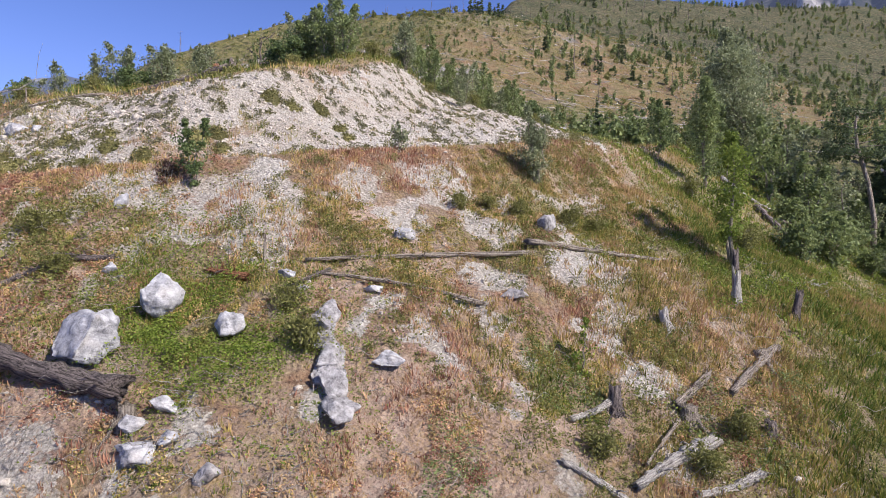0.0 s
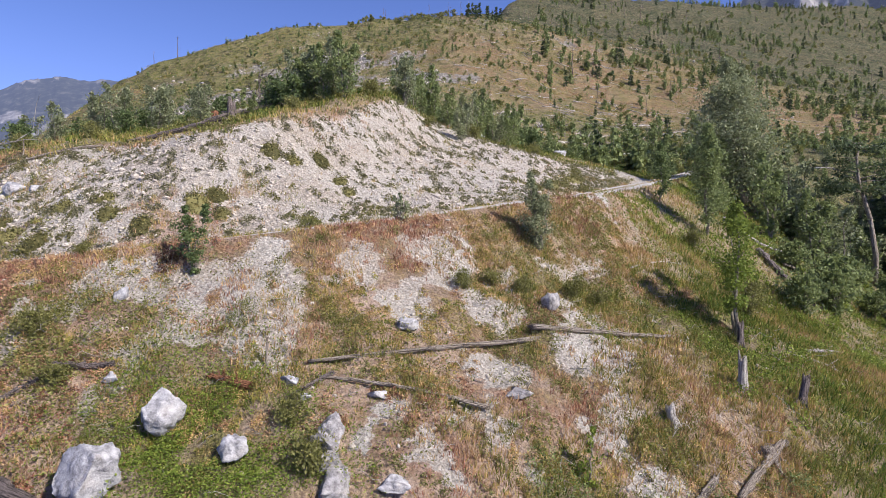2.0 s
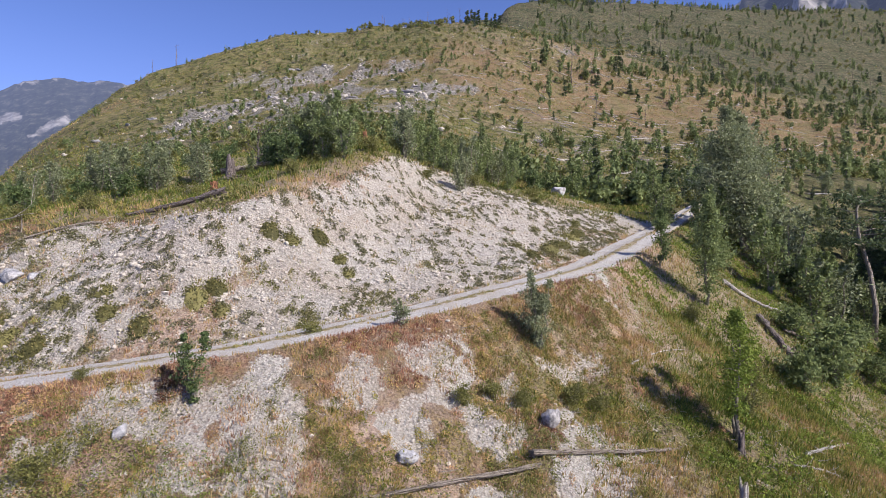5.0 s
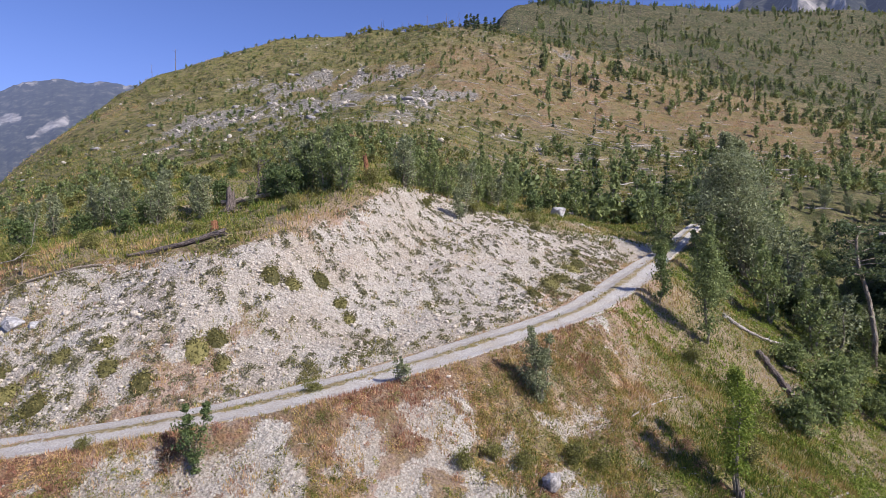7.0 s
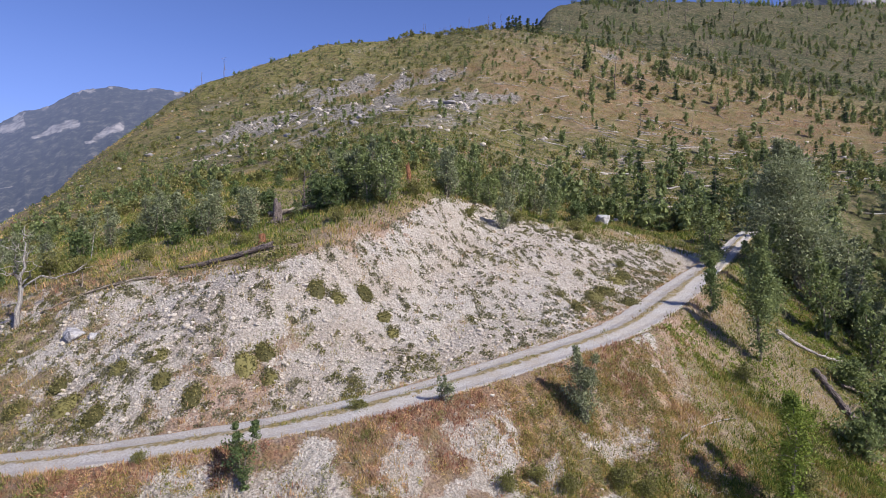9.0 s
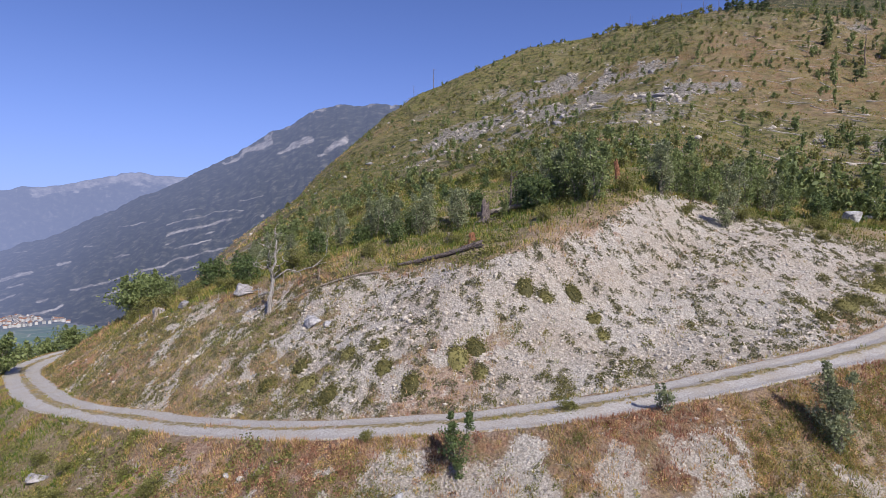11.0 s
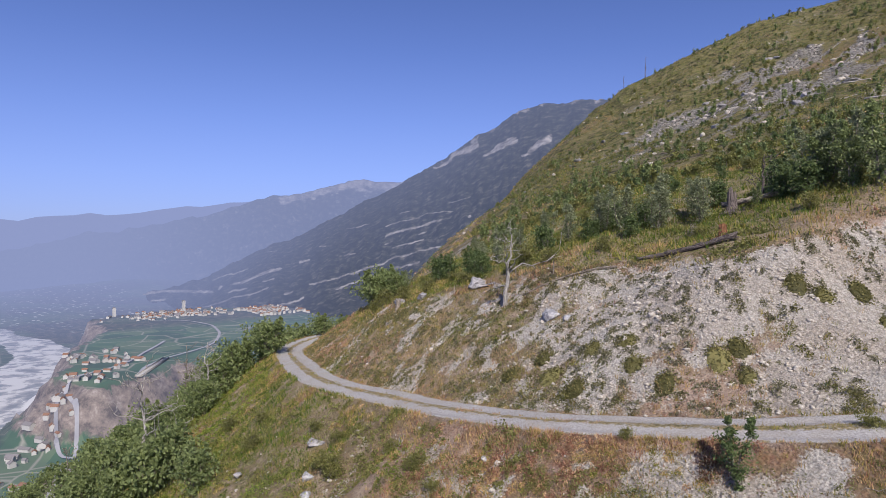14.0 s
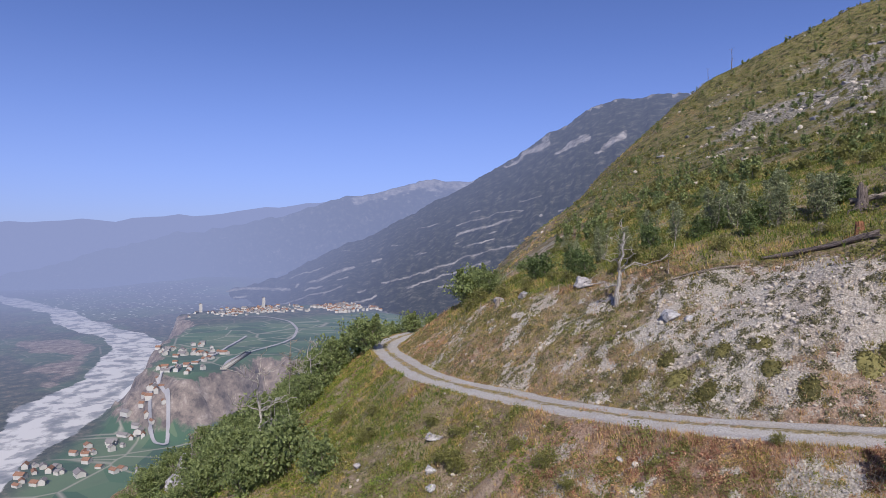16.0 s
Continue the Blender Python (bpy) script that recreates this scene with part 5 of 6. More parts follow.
fir = conifer("spruce_tree", "dark ragged spruce in the ravine", 8.0, 1.7, 5000, 37, 0.15, 20, 0.5, 0.14)

plant(birch_a, [(-9.01, 41.56, 1.05), (-10.61, 42.66, 0.9), (-5.25, 53.55, 0.95), (-3.57, 53.13, 0.8), (-2.31, 55.12, 0.9), (1.44, 64.36, 0.95), (3.46, 58.4, 0.8), (-12.2, 45.5, 0.9), (-4.45, 56.06, 1.1), (0.52, 62.57, 1.1), (4.31, 69.75, 1.05), (-7.4, 60.0, 1.1), (-13.12, 59.85, 1.0), (19.2, 63.66, 1.2), (22.22, 46.43, 1.3), (20.53, 52.82, 1.2), (-12.27, 43.98, 1.0), (24.17, 44.31, 1.2), (17.89, 48.02, 1.0)])
plant(birch_b, [(-12.01, 44.32, 0.95), (-13.21, 44.98, 0.9), (-10.24, 44.27, 1.0), (-5.5, 47.65, 0.9), (-0.63, 56.49, 0.9), (-1.05, 49.98, 0.75), (2.53, 63.95, 1.0), (-19.5, 42.51, 0.8), (-22.02, 41.05, 0.9), (-25.04, 41.58, 0.92), (-27.4, 42.83, 0.75), (-30.01, 42.01, 0.7), (-33.48, 43.98, 0.75), (-21.02, 45.06, 0.75), (-24.0, 46.0, 0.8), (26.03, 51.32, 1.6), (24.07, 54.19, 1.5), (31.76, 63.54, 1.5), (-35.6, 39.92, 0.7), (23.81, 59.54, 1.4), (26.65, 46.02, 1.3)])
plant(aspen, [(-14.5, 44.0, 0.95), (-13.0, 42.61, 0.9), (-15.5, 46.49, 1.0), (-22.83, 38.55, 0.7), (-27.78, 41.59, 0.8), (-24.0, 43.5, 0.8), (-31.03, 40.04, 0.8), (-20.02, 47.05, 0.9), (-33.86, 35.65, 0.7), (-36.96, 37.77, 0.9), (-28.36, 45.73, 0.9), (-16.98, 49.46, 0.9), (-3.36, 63.41, 1.1), (6.17, 61.65, 0.9), (9.66, 83.73, 1.0), (13.69, 89.82, 1.1), (20.83, 78.95, 1.2), (24.77, 89.93, 1.3), (29.72, 98.13, 1.4), (-44.03, 42.03, 1.0), (-45.32, 42.36, 1.0), (20.58, 94.65, 1.2), (32.21, 87.97, 1.4), (18.14, 106.51, 1.2)])
plant(hazel, [(-57.37, 23.03, 0.74), (-52.5, 16.28, 0.92), (-57.41, 19.4, 0.82), (-50.93, 12.92, 1.03), (-50.09, 12.88, 0.92), (-43.7, 11.92, 0.86), (-61.91, 20.34, 1.08), (-62.0, 27.0, 1.29), (-64.5, 30.5, 1.39), (-66.0, 34.0, 1.29), (-60.47, 32.03, 1.39), (-76.65, 43.05, 1.51), (-79.8, 48.3, 1.51), (-81.9, 53.55, 1.51), (-55.85, 42.32, 1.5), (-66.15, 52.5, 1.18), (-69.83, 57.75, 1.29), (-70.0, 60.0, 1.07), (-56.44, 44.54, 1.2), (-53.5, 43.5, 0.92), (-73.65, 67.51, 1.07), (-79.29, 76.11, 1.07), (17.41, 32.99, 0.72), (21.02, 36.34, 0.88), (22.26, 38.69, 0.96), (20.18, 39.44, 0.72), (25.25, 42.13, 0.96), (16.95, 43.89, 0.64), (28.39, 40.73, 0.96), (18.71, 47.02, 0.8), (20.96, 68.48, 0.88), (15.97, 52.39, 0.56), (17.27, 55.86, 0.64), (-60.38, 23.94, 1.08), (-67.99, 29.66, 1.22), (-66.38, 31.22, 1.14), (-63.28, 18.57, 0.94), (-55.65, 14.7, 1.1), (-52.62, 11.48, 1.0), (-47.68, 10.57, 0.9), (-72.34, 46.39, 1.08), (-71.4, 49.35, 0.94), (-64.5, 27.9, 1.3), (-69.2, 28.0, 1.2), (-67.3, 31.1, 1.2), (-57.2, 23.3, 1.0), (-53.8, 18.2, 1.1), (-45.2, 15.9, 1.2), (-50.2, 14.4, 1.1), (-49.4, 12.8, 1.0), (-37.3, 14.2, 0.8), (-43.2, 13.4, 1.2), (-63.3, 32.9, 0.9)])
plant(bush, [(-21.41, 16.85, 0.5), (-23.98, 17.61, 0.5), (-28.85, 18.27, 0.5), (-31.85, 18.78, 0.55), (-19.51, 16.05, 0.4), (-27.41, 16.45, 0.8), (-26.8, 16.44, 0.7), (-6.5, 23.86, 0.5), (3.85, 24.04, 0.6), (4.76, 24.08, 0.5), (-0.52, 21.86, 0.45), (0.55, 22.78, 0.5), (1.7, 22.54, 0.45), (-12.73, 16.84, 0.55), (-11.09, 15.38, 0.5), (-4.04, 14.2, 0.65), (-4.84, 15.36, 0.55), (5.4, 14.1, 0.5), (2.93, 13.91, 0.5), (6.78, 15.48, 0.55), (-34.99, 34.85, 0.8), (-30.42, 34.76, 0.7), (-40.74, 36.13, 0.9), (-43.56, 35.92, 0.9), (-51.23, 40.41, 1.0), (-51.68, 39.34, 1.0), (-26.66, 34.44, 0.8), (-22.75, 34.92, 0.7), (-17.59, 37.45, 0.7), (-12.0, 39.51, 0.7), (-7.51, 43.89, 0.8), (-6.08, 48.12, 0.8), (-3.78, 49.35, 0.7), (0.0, 51.87, 0.8), (5.65, 57.82, 0.8), (-39.44, 19.55, 0.6), (-44.59, 19.74, 0.7), (-36.42, 17.23, 0.7), (5.36, 52.16, 0.5), (7.99, 48.34, 0.5), (-13.24, 19.75, 0.3), (11.66, 26.64, 0.8), (13.72, 30.89, 0.8), (11.97, 33.98, 0.7)])
plant(spruce, [(37.07, 55.17, 1.0), (40.87, 62.05, 1.0), (34.81, 49.25, 0.9), (42.08, 55.1, 0.9)])
plant(fir, [(27.17, 47.3, 0.5), (27.01, 85.25, 0.9), (31.35, 44.78, 0.8), (36.75, 46.69, 0.8), (-66.86, 30.89, 0.35), (26.47, 69.64, 0.7)])


def ravine_wood():
    """Mixed young wood filling the ravine and its far bank."""
    kinds = [(birch_a, 1.2), (birch_b, 1.3), (aspen, 1.3), (hazel, 1.1), (fir, 0.6), (hazel, 1.0), (birch_b, 1.2), (birch_a, 1.3)]
    made = 0
    while made < 215:
        y = rng.uniform(38, 100)
        x = rng.uniform(0.42, 0.95) * y * (0.72 if y > 90 else 1)
        if x < 21 and y < 60 or x < 15 + 0.2 * y:
            continue
        ob, size = kinds[rng.randint(len(kinds))]
        size *= rng.uniform(0.4, 0.8)
        m = pose(x, y, height(x, y), 0, 0, rng.uniform(0, 360)) @ Matrix.Diagonal((size, size, size, 1))
        copy_thing(ob, m @ Matrix.Diagonal((*ob.scale, 1)).inverted())
        made += 1


ravine_wood()


# ---- scattered trees of the upper hillside ----
def wood_of(ob, name, spots, label):
    """Many far trees of one kind, joined."""
    for child in ob.children:
        me = child.data
        v = np.empty(3 * len(me.vertices), np.float32)
        me.vertices.foreach_get("co", v)
        v = v.reshape(-1, 3)
        k = len(me.polygons[0].vertices)
        f = np.empty(k * len(me.polygons), np.int32)
        me.loops.foreach_get("vertex_index", f)
        f = f.reshape(-1, k)
        xs, ys, sizes = (np.array(c) for c in zip(*spots))
        zs, turn = ground(xs, ys), rng.uniform(0, 6.283, len(xs))
        tall = rng.uniform(0.85, 1.2, len(xs))
        c, n = np.cos(turn)[:, None], np.sin(turn)[:, None]
        w = np.stack([(v[:, 0] * c - v[:, 1] * n) * sizes[:, None] + xs[:, None], (v[:, 0] * n + v[:, 1] * c) * sizes[:, None] + ys[:, None], v[None, :, 2] * (sizes * tall)[:, None] + zs[:, None]], -1)
        faces = f[None] + len(v) * np.arange(len(xs))[:, None, None]
        stuff(name + "_" + child.name.split(".")[0], w.reshape(-1, 3), faces.reshape(-1, k), me.materials[0], label, "far trees", False)


def hill_trees():
    small = grow("bush", "small green bush on the upper hillside", "bush", 2.0, 1.2, 150, 0.27, SHRUB_LEAF, 2, 41, 0.05, 26, limbs=False)
    dark = grow("bush", "small dark juniper bush on the upper hillside", "bush", 1.7, 1.3, 150, 0.26, DARK_LEAF, 2, 44, 0.03, 26, limbs=False)
    tree = conifer("spruce_tree", "young conifer on the upper hillside", 5.0, 1.0, 300, 42, 0.05, 8, 0.35, 0.34)
    leafy = grow("birch_tree", "young birch on the upper hillside", "birch tree", 4.5, 0.85, 210, 0.34, BIRCH_LEAF, 2, 43, 0.1, 26, limbs=False)
    spots = {"small": [], "dark": [], "tree": [], "leafy": []}
    ys = 72 + 680 * rng.uniform(0, 1, 21000) ** 1.35
    xs = rng.uniform(-0.75, 0.95, 21000) * (ys + 20)
    for x, y, wood in zip(xs, ys, fbm(xs, ys, 60, 4, 0.6)):
        if x < -100 - 0.25 * (y - 100) or x > 40 and y < 90:
            continue
        left = x < -5 + 0.12 * y
        if left and y > 285 or rng.uniform() > (0.3 + 0.35 * (wood > 0.08) if left else 0.14 + (0.4 if y < 150 else 0.6) * (wood > 0.03)):
            continue
        kind = rng.choice(["small", "dark", "leafy"], p=(0.5, 0.32, 0.18)) if left else rng.choice(["small", "dark", "tree", "leafy"], p=(0.33, 0.2, 0.03, 0.44) if y < 170 else (0.32, 0.14, 0.1, 0.44))
        spots[kind].append((*from_plan(x, y), 1.2 * rng.uniform(0.2, 0.68 if left else 1.0) * (1 + y / 900)))
    for k in range(170):  # the wood along the skyline
        x = rng.uniform(-60, 130)
        spots["tree" if x > -5 else "small"].append((*from_plan(x, rng.uniform(276, 300) if x < 15 else rng.uniform(600, 720)), rng.uniform(0.8, 1.8)))
    for key, ob, label in (("small", small, "green bushes on the upper hillside"), ("dark", dark, "dark juniper bushes on the upper hillside"), ("tree", tree, "young conifers on the upper hillside"), ("leafy", leafy, "young birches on the upper hillside")):
        near = sorted(spots[key], key=lambda p: p[1])
        plant(ob, near[:60])
        if near[60:]:
            wood_of(ob, "far_" + key, near[60:], label)


hill_trees()


def terrace_scrub():
    """Bushes crowding the terrace above the cutting."""
    made = 0
    while made < 60:
        x, y = rng.uniform(-62, 2), rng.uniform(30, 72)
        z, s, top = (on_sheet(g, np.array([x]), np.array([y])) for g in (GZ, GS, GT))
        if s[0] < 0 or top[0] < 0.95:
            continue
        ob, size = [(bush, 0.8), (aspen, 0.55), (bush, 1.0), (birch_b, 0.6), (birch_a, 0.6)][rng.randint(5)]
        size *= rng.uniform(0.6, 1.2)
        m = pose(x, y, float(z[0]), 0, 0, rng.uniform(0, 360)) @ Matrix.Diagonal((size, size, size, 1))
        copy_thing(ob, m @ Matrix.Diagonal((*ob.scale, 1)).inverted())
        made += 1


terrace_scrub()


def edge_scrub():
    """Bright bushes crowding the steep edge below the bend of the track."""
    made = 0
    while made < 55:
        x, y = rng.uniform(-78, -38), rng.uniform(6, 44)
        z, s = (on_sheet(g, np.array([x]), np.array([y])) for g in (GZ, GS))
        if not -26 < s[0] < -8.5 - 3 * (x > -50):
            continue
        size = rng.uniform(0.45, 0.95)
        m = pose(x, y, float(z[0]), 0, 0, rng.uniform(0, 360)) @ Matrix.Diagonal((size, size, size, 1))
        ob = (hazel, hazel, aspen)[made % 3]
        copy_thing(ob, m @ Matrix.Diagonal((*ob.scale, 1)).inverted())
        made += 1


edge_scrub()


def dead_poles():
    """Burnt poles standing on the hillside and along its crest."""
    root = base("dead_pole", "thin burnt tree trunk standing on the hillside", "dead trunk", group="burnt trunks on the hillside")
    v, f = tube(bent((0, 0, -0.5), (0.15, 0, 6.0), 7, 0.12), np.linspace(0.14, 0.03, 7), 6, 0.1, 0.2)
    part("trunk", mesh_of("trunk", v, f, CHARRED), root)
    pieces = [limb((0.02 * h, 0, h), (0.02 * h + math.cos(a) * 0.7, math.sin(a) * 0.7, h + 0.25), 0.03, 0.008, sides=4, n=4) for h, a in zip(rng.uniform(2, 5.8, 9), rng.uniform(0, 6.28, 9))]
    for v, f in pieces:
        part("branch", mesh_of("branch", v, f, CHARRED), root)
    spots = [(44.1, 268.9, 2.2), (137.8, 299.5, 1.8), (84.6, 260.6, 1.6), (-150, 300, 1.9), (-160, 296, 1.2)] + [(*from_plan(rng.uniform(-50, 5), rng.uniform(283, 296)), rng.uniform(0.6, 1.3)) for k in range(12)]
    spots += [(*from_plan(rng.uniform(20, 260), rng.uniform(160, 420)), rng.uniform(0.8, 1.6)) for k in range(60)] + [(*from_plan(rng.uniform(60, 380), rng.uniform(520, 800)), rng.uniform(1.2, 2.2)) for k in range(70)]
    plant(root, spots)


dead_poles()


def fallen_far():
    """Grey trunks lying about on the burnt hillside."""
    root = base("fallen_log", "grey fallen trunk on the burnt hillside", "log", group="fallen trunks on the hillside")
    v, f = tube(bent((-2.5, 0, 0.12), (2.5, 0, 0.12), 6, 0.05), np.linspace(0.17, 0.08, 6), 6, 0.1, 0.2)
    part("trunk", mesh_of("trunk", v, f, BLEACHED), root)
    first = True
    for k in range(330):
        y = rng.uniform(85, 240)
        x = rng.uniform(-0.25, 0.75) * y if k % 3 == 0 else rng.normal(40, 22) + 0.15 * (y - 150)
        x, y = from_plan(x, y)
        a = rng.normal(0, 35)
        ca, sa = math.cos(radians(a)), math.sin(radians(a))
        rise = math.degrees(math.atan2(height(x + 2 * ca, y + 2 * sa) - height(x - 2 * ca, y - 2 * sa), 4))
        m = pose(x, y, height(x, y), 0, 0, a) @ pose(0, 0, 0, 0, -rise, 0) @ Matrix.Diagonal((rng.uniform(0.6, 1.3),) * 3 + (1,))
        if first:
            root.matrix_basis, first = m, False
        else:
            copy_thing(root, m @ Matrix.Diagonal((*root.scale, 1)).inverted())


fallen_far()

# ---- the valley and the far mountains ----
# glow colour of the haze painted onto the far land
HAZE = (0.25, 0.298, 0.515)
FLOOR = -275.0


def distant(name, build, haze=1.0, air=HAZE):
    """A material of the hazy distance: its surface, mixed with a glow painted on as haze."""
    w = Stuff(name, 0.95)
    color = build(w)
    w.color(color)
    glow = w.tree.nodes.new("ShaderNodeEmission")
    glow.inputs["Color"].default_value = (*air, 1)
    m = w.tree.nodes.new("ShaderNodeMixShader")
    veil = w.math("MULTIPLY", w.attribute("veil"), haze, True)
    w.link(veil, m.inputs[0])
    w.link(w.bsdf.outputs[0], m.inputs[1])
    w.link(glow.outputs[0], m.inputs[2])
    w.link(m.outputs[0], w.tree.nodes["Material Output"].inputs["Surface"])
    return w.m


def forest_colors(w):
    trees = w.ramp(w.noise(0.03, 9, 0.75), (0.38, (0.008, 0.011, 0.010)), (0.56, (0.026, 0.03, 0.023)), (0.76, (0.12, 0.11, 0.09)))
    stone = w.ramp(w.noise(0.02, 8, 0.7), (0.3, (0.10, 0.092, 0.085)), (0.7, (0.36, 0.335, 0.31)))
    k = w.math("ADD", w.attribute("pale"), w.math("MULTIPLY", w.math("SUBTRACT", w.noise(0.035, 8, 0.75), 0.5), 0.6), True)
    return w.mix(w.ramp(k, (0.42, 0.0), (0.6, 1.0)), trees, stone)


def valley_colors(w):
    n, f = w.noise(0.012, 8, 0.7), w.noise(0.05, 8, 0.75)
    scrub = w.ramp(f, (0.35, (0.03, 0.04, 0.028)), (0.55, (0.07, 0.075, 0.05)), (0.75, (0.17, 0.14, 0.10)))
    plots = w.ramp(w.cells(0.016, out="Color"), (0.2, (0.035, 0.085, 0.035)), (0.5, (0.055, 0.125, 0.05)), (0.8, (0.10, 0.155, 0.07)))
    lanes = w.ramp(w.cells(0.012, "DISTANCE_TO_EDGE"), (0.0, 0.8), (0.035, 0.0))
    plots = w.mix(lanes, plots, (0.36, 0.33, 0.27))
    c = w.mix(w.math("MULTIPLY", w.attribute("field"), w.ramp(n, (0.3, 0.8), (0.6, 1.0)), True), scrub, plots)
    earth = w.ramp(f, (0.3, (0.09, 0.07, 0.055)), (0.6, (0.25, 0.20, 0.16)), (0.8, (0.38, 0.33, 0.29)))
    k = w.math("ADD", w.attribute("earth"), w.math("MULTIPLY", w.math("SUBTRACT", w.noise(0.02, 8, 0.7), 0.5), 0.8), True)
    c = w.mix(w.ramp(k, (0.45, 0.0), (0.62, 1.0)), c, earth)
    water = w.ramp(w.noise(0.022, 6, 0.6), (0.38, (0.2, 0.215, 0.225)), (0.47, (0.34, 0.34, 0.34)), (0.53, (0.6, 0.59, 0.57)))
    k = w.math("ADD", w.attribute("river"), w.math("MULTIPLY", w.math("SUBTRACT", w.noise(0.025, 6, 0.65), 0.5), 0.7), True)
    c = w.mix(w.ramp(k, (0.46, 0.0), (0.55, 1.0)), c, water)
    towns = w.ramp(w.cells(0.03), (0.12, (0.85, 0.83, 0.80)), (0.26, (0.05, 0.06, 0.045)))
    return w.mix(w.math("MULTIPLY", w.attribute("town"), w.ramp(w.cells(0.03), (0.16, 1.0), (0.3, 0.0)), True), c, towns)


def polar(a, r):
    return -r * np.sin(np.radians(a)), r * np.cos(np.radians(a))


def mountain_range(name, table, reach, steep, material, label, columns, rows, relief, veil, streaks, base_=-290.0):
    """A mountainside whose skyline rises over the horizon as table says: azimuth (to the left of +y) and slope of sight."""
    az = np.linspace(table[0][0], table[-1][0], columns)
    tan = np.interp(az, [p[0] for p in table], [p[1] for p in table])
    big = np.array([reach(a) for a in az])
    crest = 10 + tan * big + 0.006 * big * fbm(az * 1.0, 0 * az + 3, 1.6, 5, 0.6)
    q = np.r_[np.linspace(0, 1, rows), 1.02]
    A, Q = np.meshgrid(az, q)
    C, B = np.meshgrid(crest, q)[0], np.meshgrid(big, q)[0]
    r = B - np.minimum((C - base_) / (steep(A) if callable(steep) else steep), 0.58 * B) * (1 - Q)
    z = base_ + np.minimum(Q, 1) * (C - base_)
    ribs = fbm(A * 1.0, Q * 1.4, 1.3, 5, 0.6)
    r = np.maximum(r + relief * 2.0 * ribs * np.sin(np.pi * np.clip(Q, 0, 1)), 300)
    z = z - 200 * (Q > 1) + relief * 0.4 * fbm(A * 2.1, Q * 9, 1.2, 4) * np.sin(np.pi * np.clip(Q, 0, 1))
    x, y = polar(A, r)
    k, n = x.shape
    idx = np.arange(n * k).reshape(k, n)
    ob = tagged(new(name, mesh_of(name, np.stack([x, y, z], -1).reshape(-1, 3), np.stack([idx[:-1, :-1], idx[:-1, 1:], idx[1:, 1:], idx[1:, :-1]], -1).reshape(-1, 4), material)), label, "mountain", kind="structure")
    # how much haze glow is painted over each place
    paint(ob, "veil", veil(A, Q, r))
    paint(ob, "pale", streaks(A, Q, (z - 10) / r))
    return ob


def big_streaks(a, q, t):
    """Thin pale bands along the lower slope, scree fans under the summit; t is the slope of sight."""
    u, w = a + 0.8 * fbm(a, t * 60, 1.5, 4), t * 100 + 0.45 * fbm(a * 1.3, t * 40, 1.5, 4)
    line = np.interp(u, [38, 42.5, 46, 52.6, 61.5, 66], [6.5, 4.3, 3.4, 0.0, -4.9, -7.2])
    pale = 0 * a
    for k, (off, wide, need) in enumerate([(0, 0.33, -0.1), (-1.3, 0.22, 0.0), (-2.4, 0.2, 0.06), (1.6, 0.16, 0.1), (-4.2, 0.25, 0.05), (-6.0, 0.3, 0.0), (3.2, 0.14, 0.14), (-8.0, 0.35, -0.05)]):
        there = step(need, need + 0.15, fbm(u * 0.8 + 13 * k, 0 * a + k, 2.2, 3))
        pale = np.maximum(pale, there * np.exp(-(((w - line - off) / wide) ** 2)))
    for (a0, t0), (a1, t1), wide in (((45.4, 12.6), (41.7, 16.6), 0.55), ((41.0, 14.7), (37.9, 17.0), 0.6), ((37.3, 14.6), (34.4, 17.2), 0.7), ((34.0, 14.0), (31.0, 18.0), 0.7)):
        f = np.clip((u - a0) / (a1 - a0), 0, 1)
        pale = np.maximum(pale, np.exp(-(((w - t0 - f * (t1 - t0)) / (wide * (0.5 + f))) ** 2) - ((u - a0 - f * (a1 - a0)) / 0.3) ** 2))
    top = step(0.93, 0.99, q) * (a < 45) * step(-0.1, 0.2, fbm(a * 2, q * 20, 1, 3))
    return np.clip(np.where(t > 0.11, 0.8, 0.72) * pale + 0.6 * top, 0, 1)


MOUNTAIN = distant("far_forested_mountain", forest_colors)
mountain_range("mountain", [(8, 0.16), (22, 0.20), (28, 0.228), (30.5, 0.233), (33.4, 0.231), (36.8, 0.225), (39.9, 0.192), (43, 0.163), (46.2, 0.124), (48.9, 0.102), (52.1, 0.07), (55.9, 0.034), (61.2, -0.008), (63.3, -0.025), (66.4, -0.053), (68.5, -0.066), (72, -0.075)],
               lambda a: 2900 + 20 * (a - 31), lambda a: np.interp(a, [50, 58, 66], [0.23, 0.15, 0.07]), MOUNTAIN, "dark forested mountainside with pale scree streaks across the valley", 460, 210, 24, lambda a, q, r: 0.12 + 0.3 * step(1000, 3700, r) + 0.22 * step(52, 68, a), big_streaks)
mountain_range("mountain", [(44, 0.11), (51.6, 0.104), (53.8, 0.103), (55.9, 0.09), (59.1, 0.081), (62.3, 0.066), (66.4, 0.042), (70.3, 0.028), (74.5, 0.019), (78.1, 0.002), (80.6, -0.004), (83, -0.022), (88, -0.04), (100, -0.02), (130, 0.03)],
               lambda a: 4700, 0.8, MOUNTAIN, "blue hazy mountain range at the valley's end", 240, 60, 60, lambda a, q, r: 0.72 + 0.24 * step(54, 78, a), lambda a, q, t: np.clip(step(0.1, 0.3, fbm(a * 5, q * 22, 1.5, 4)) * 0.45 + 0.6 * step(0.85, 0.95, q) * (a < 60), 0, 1))
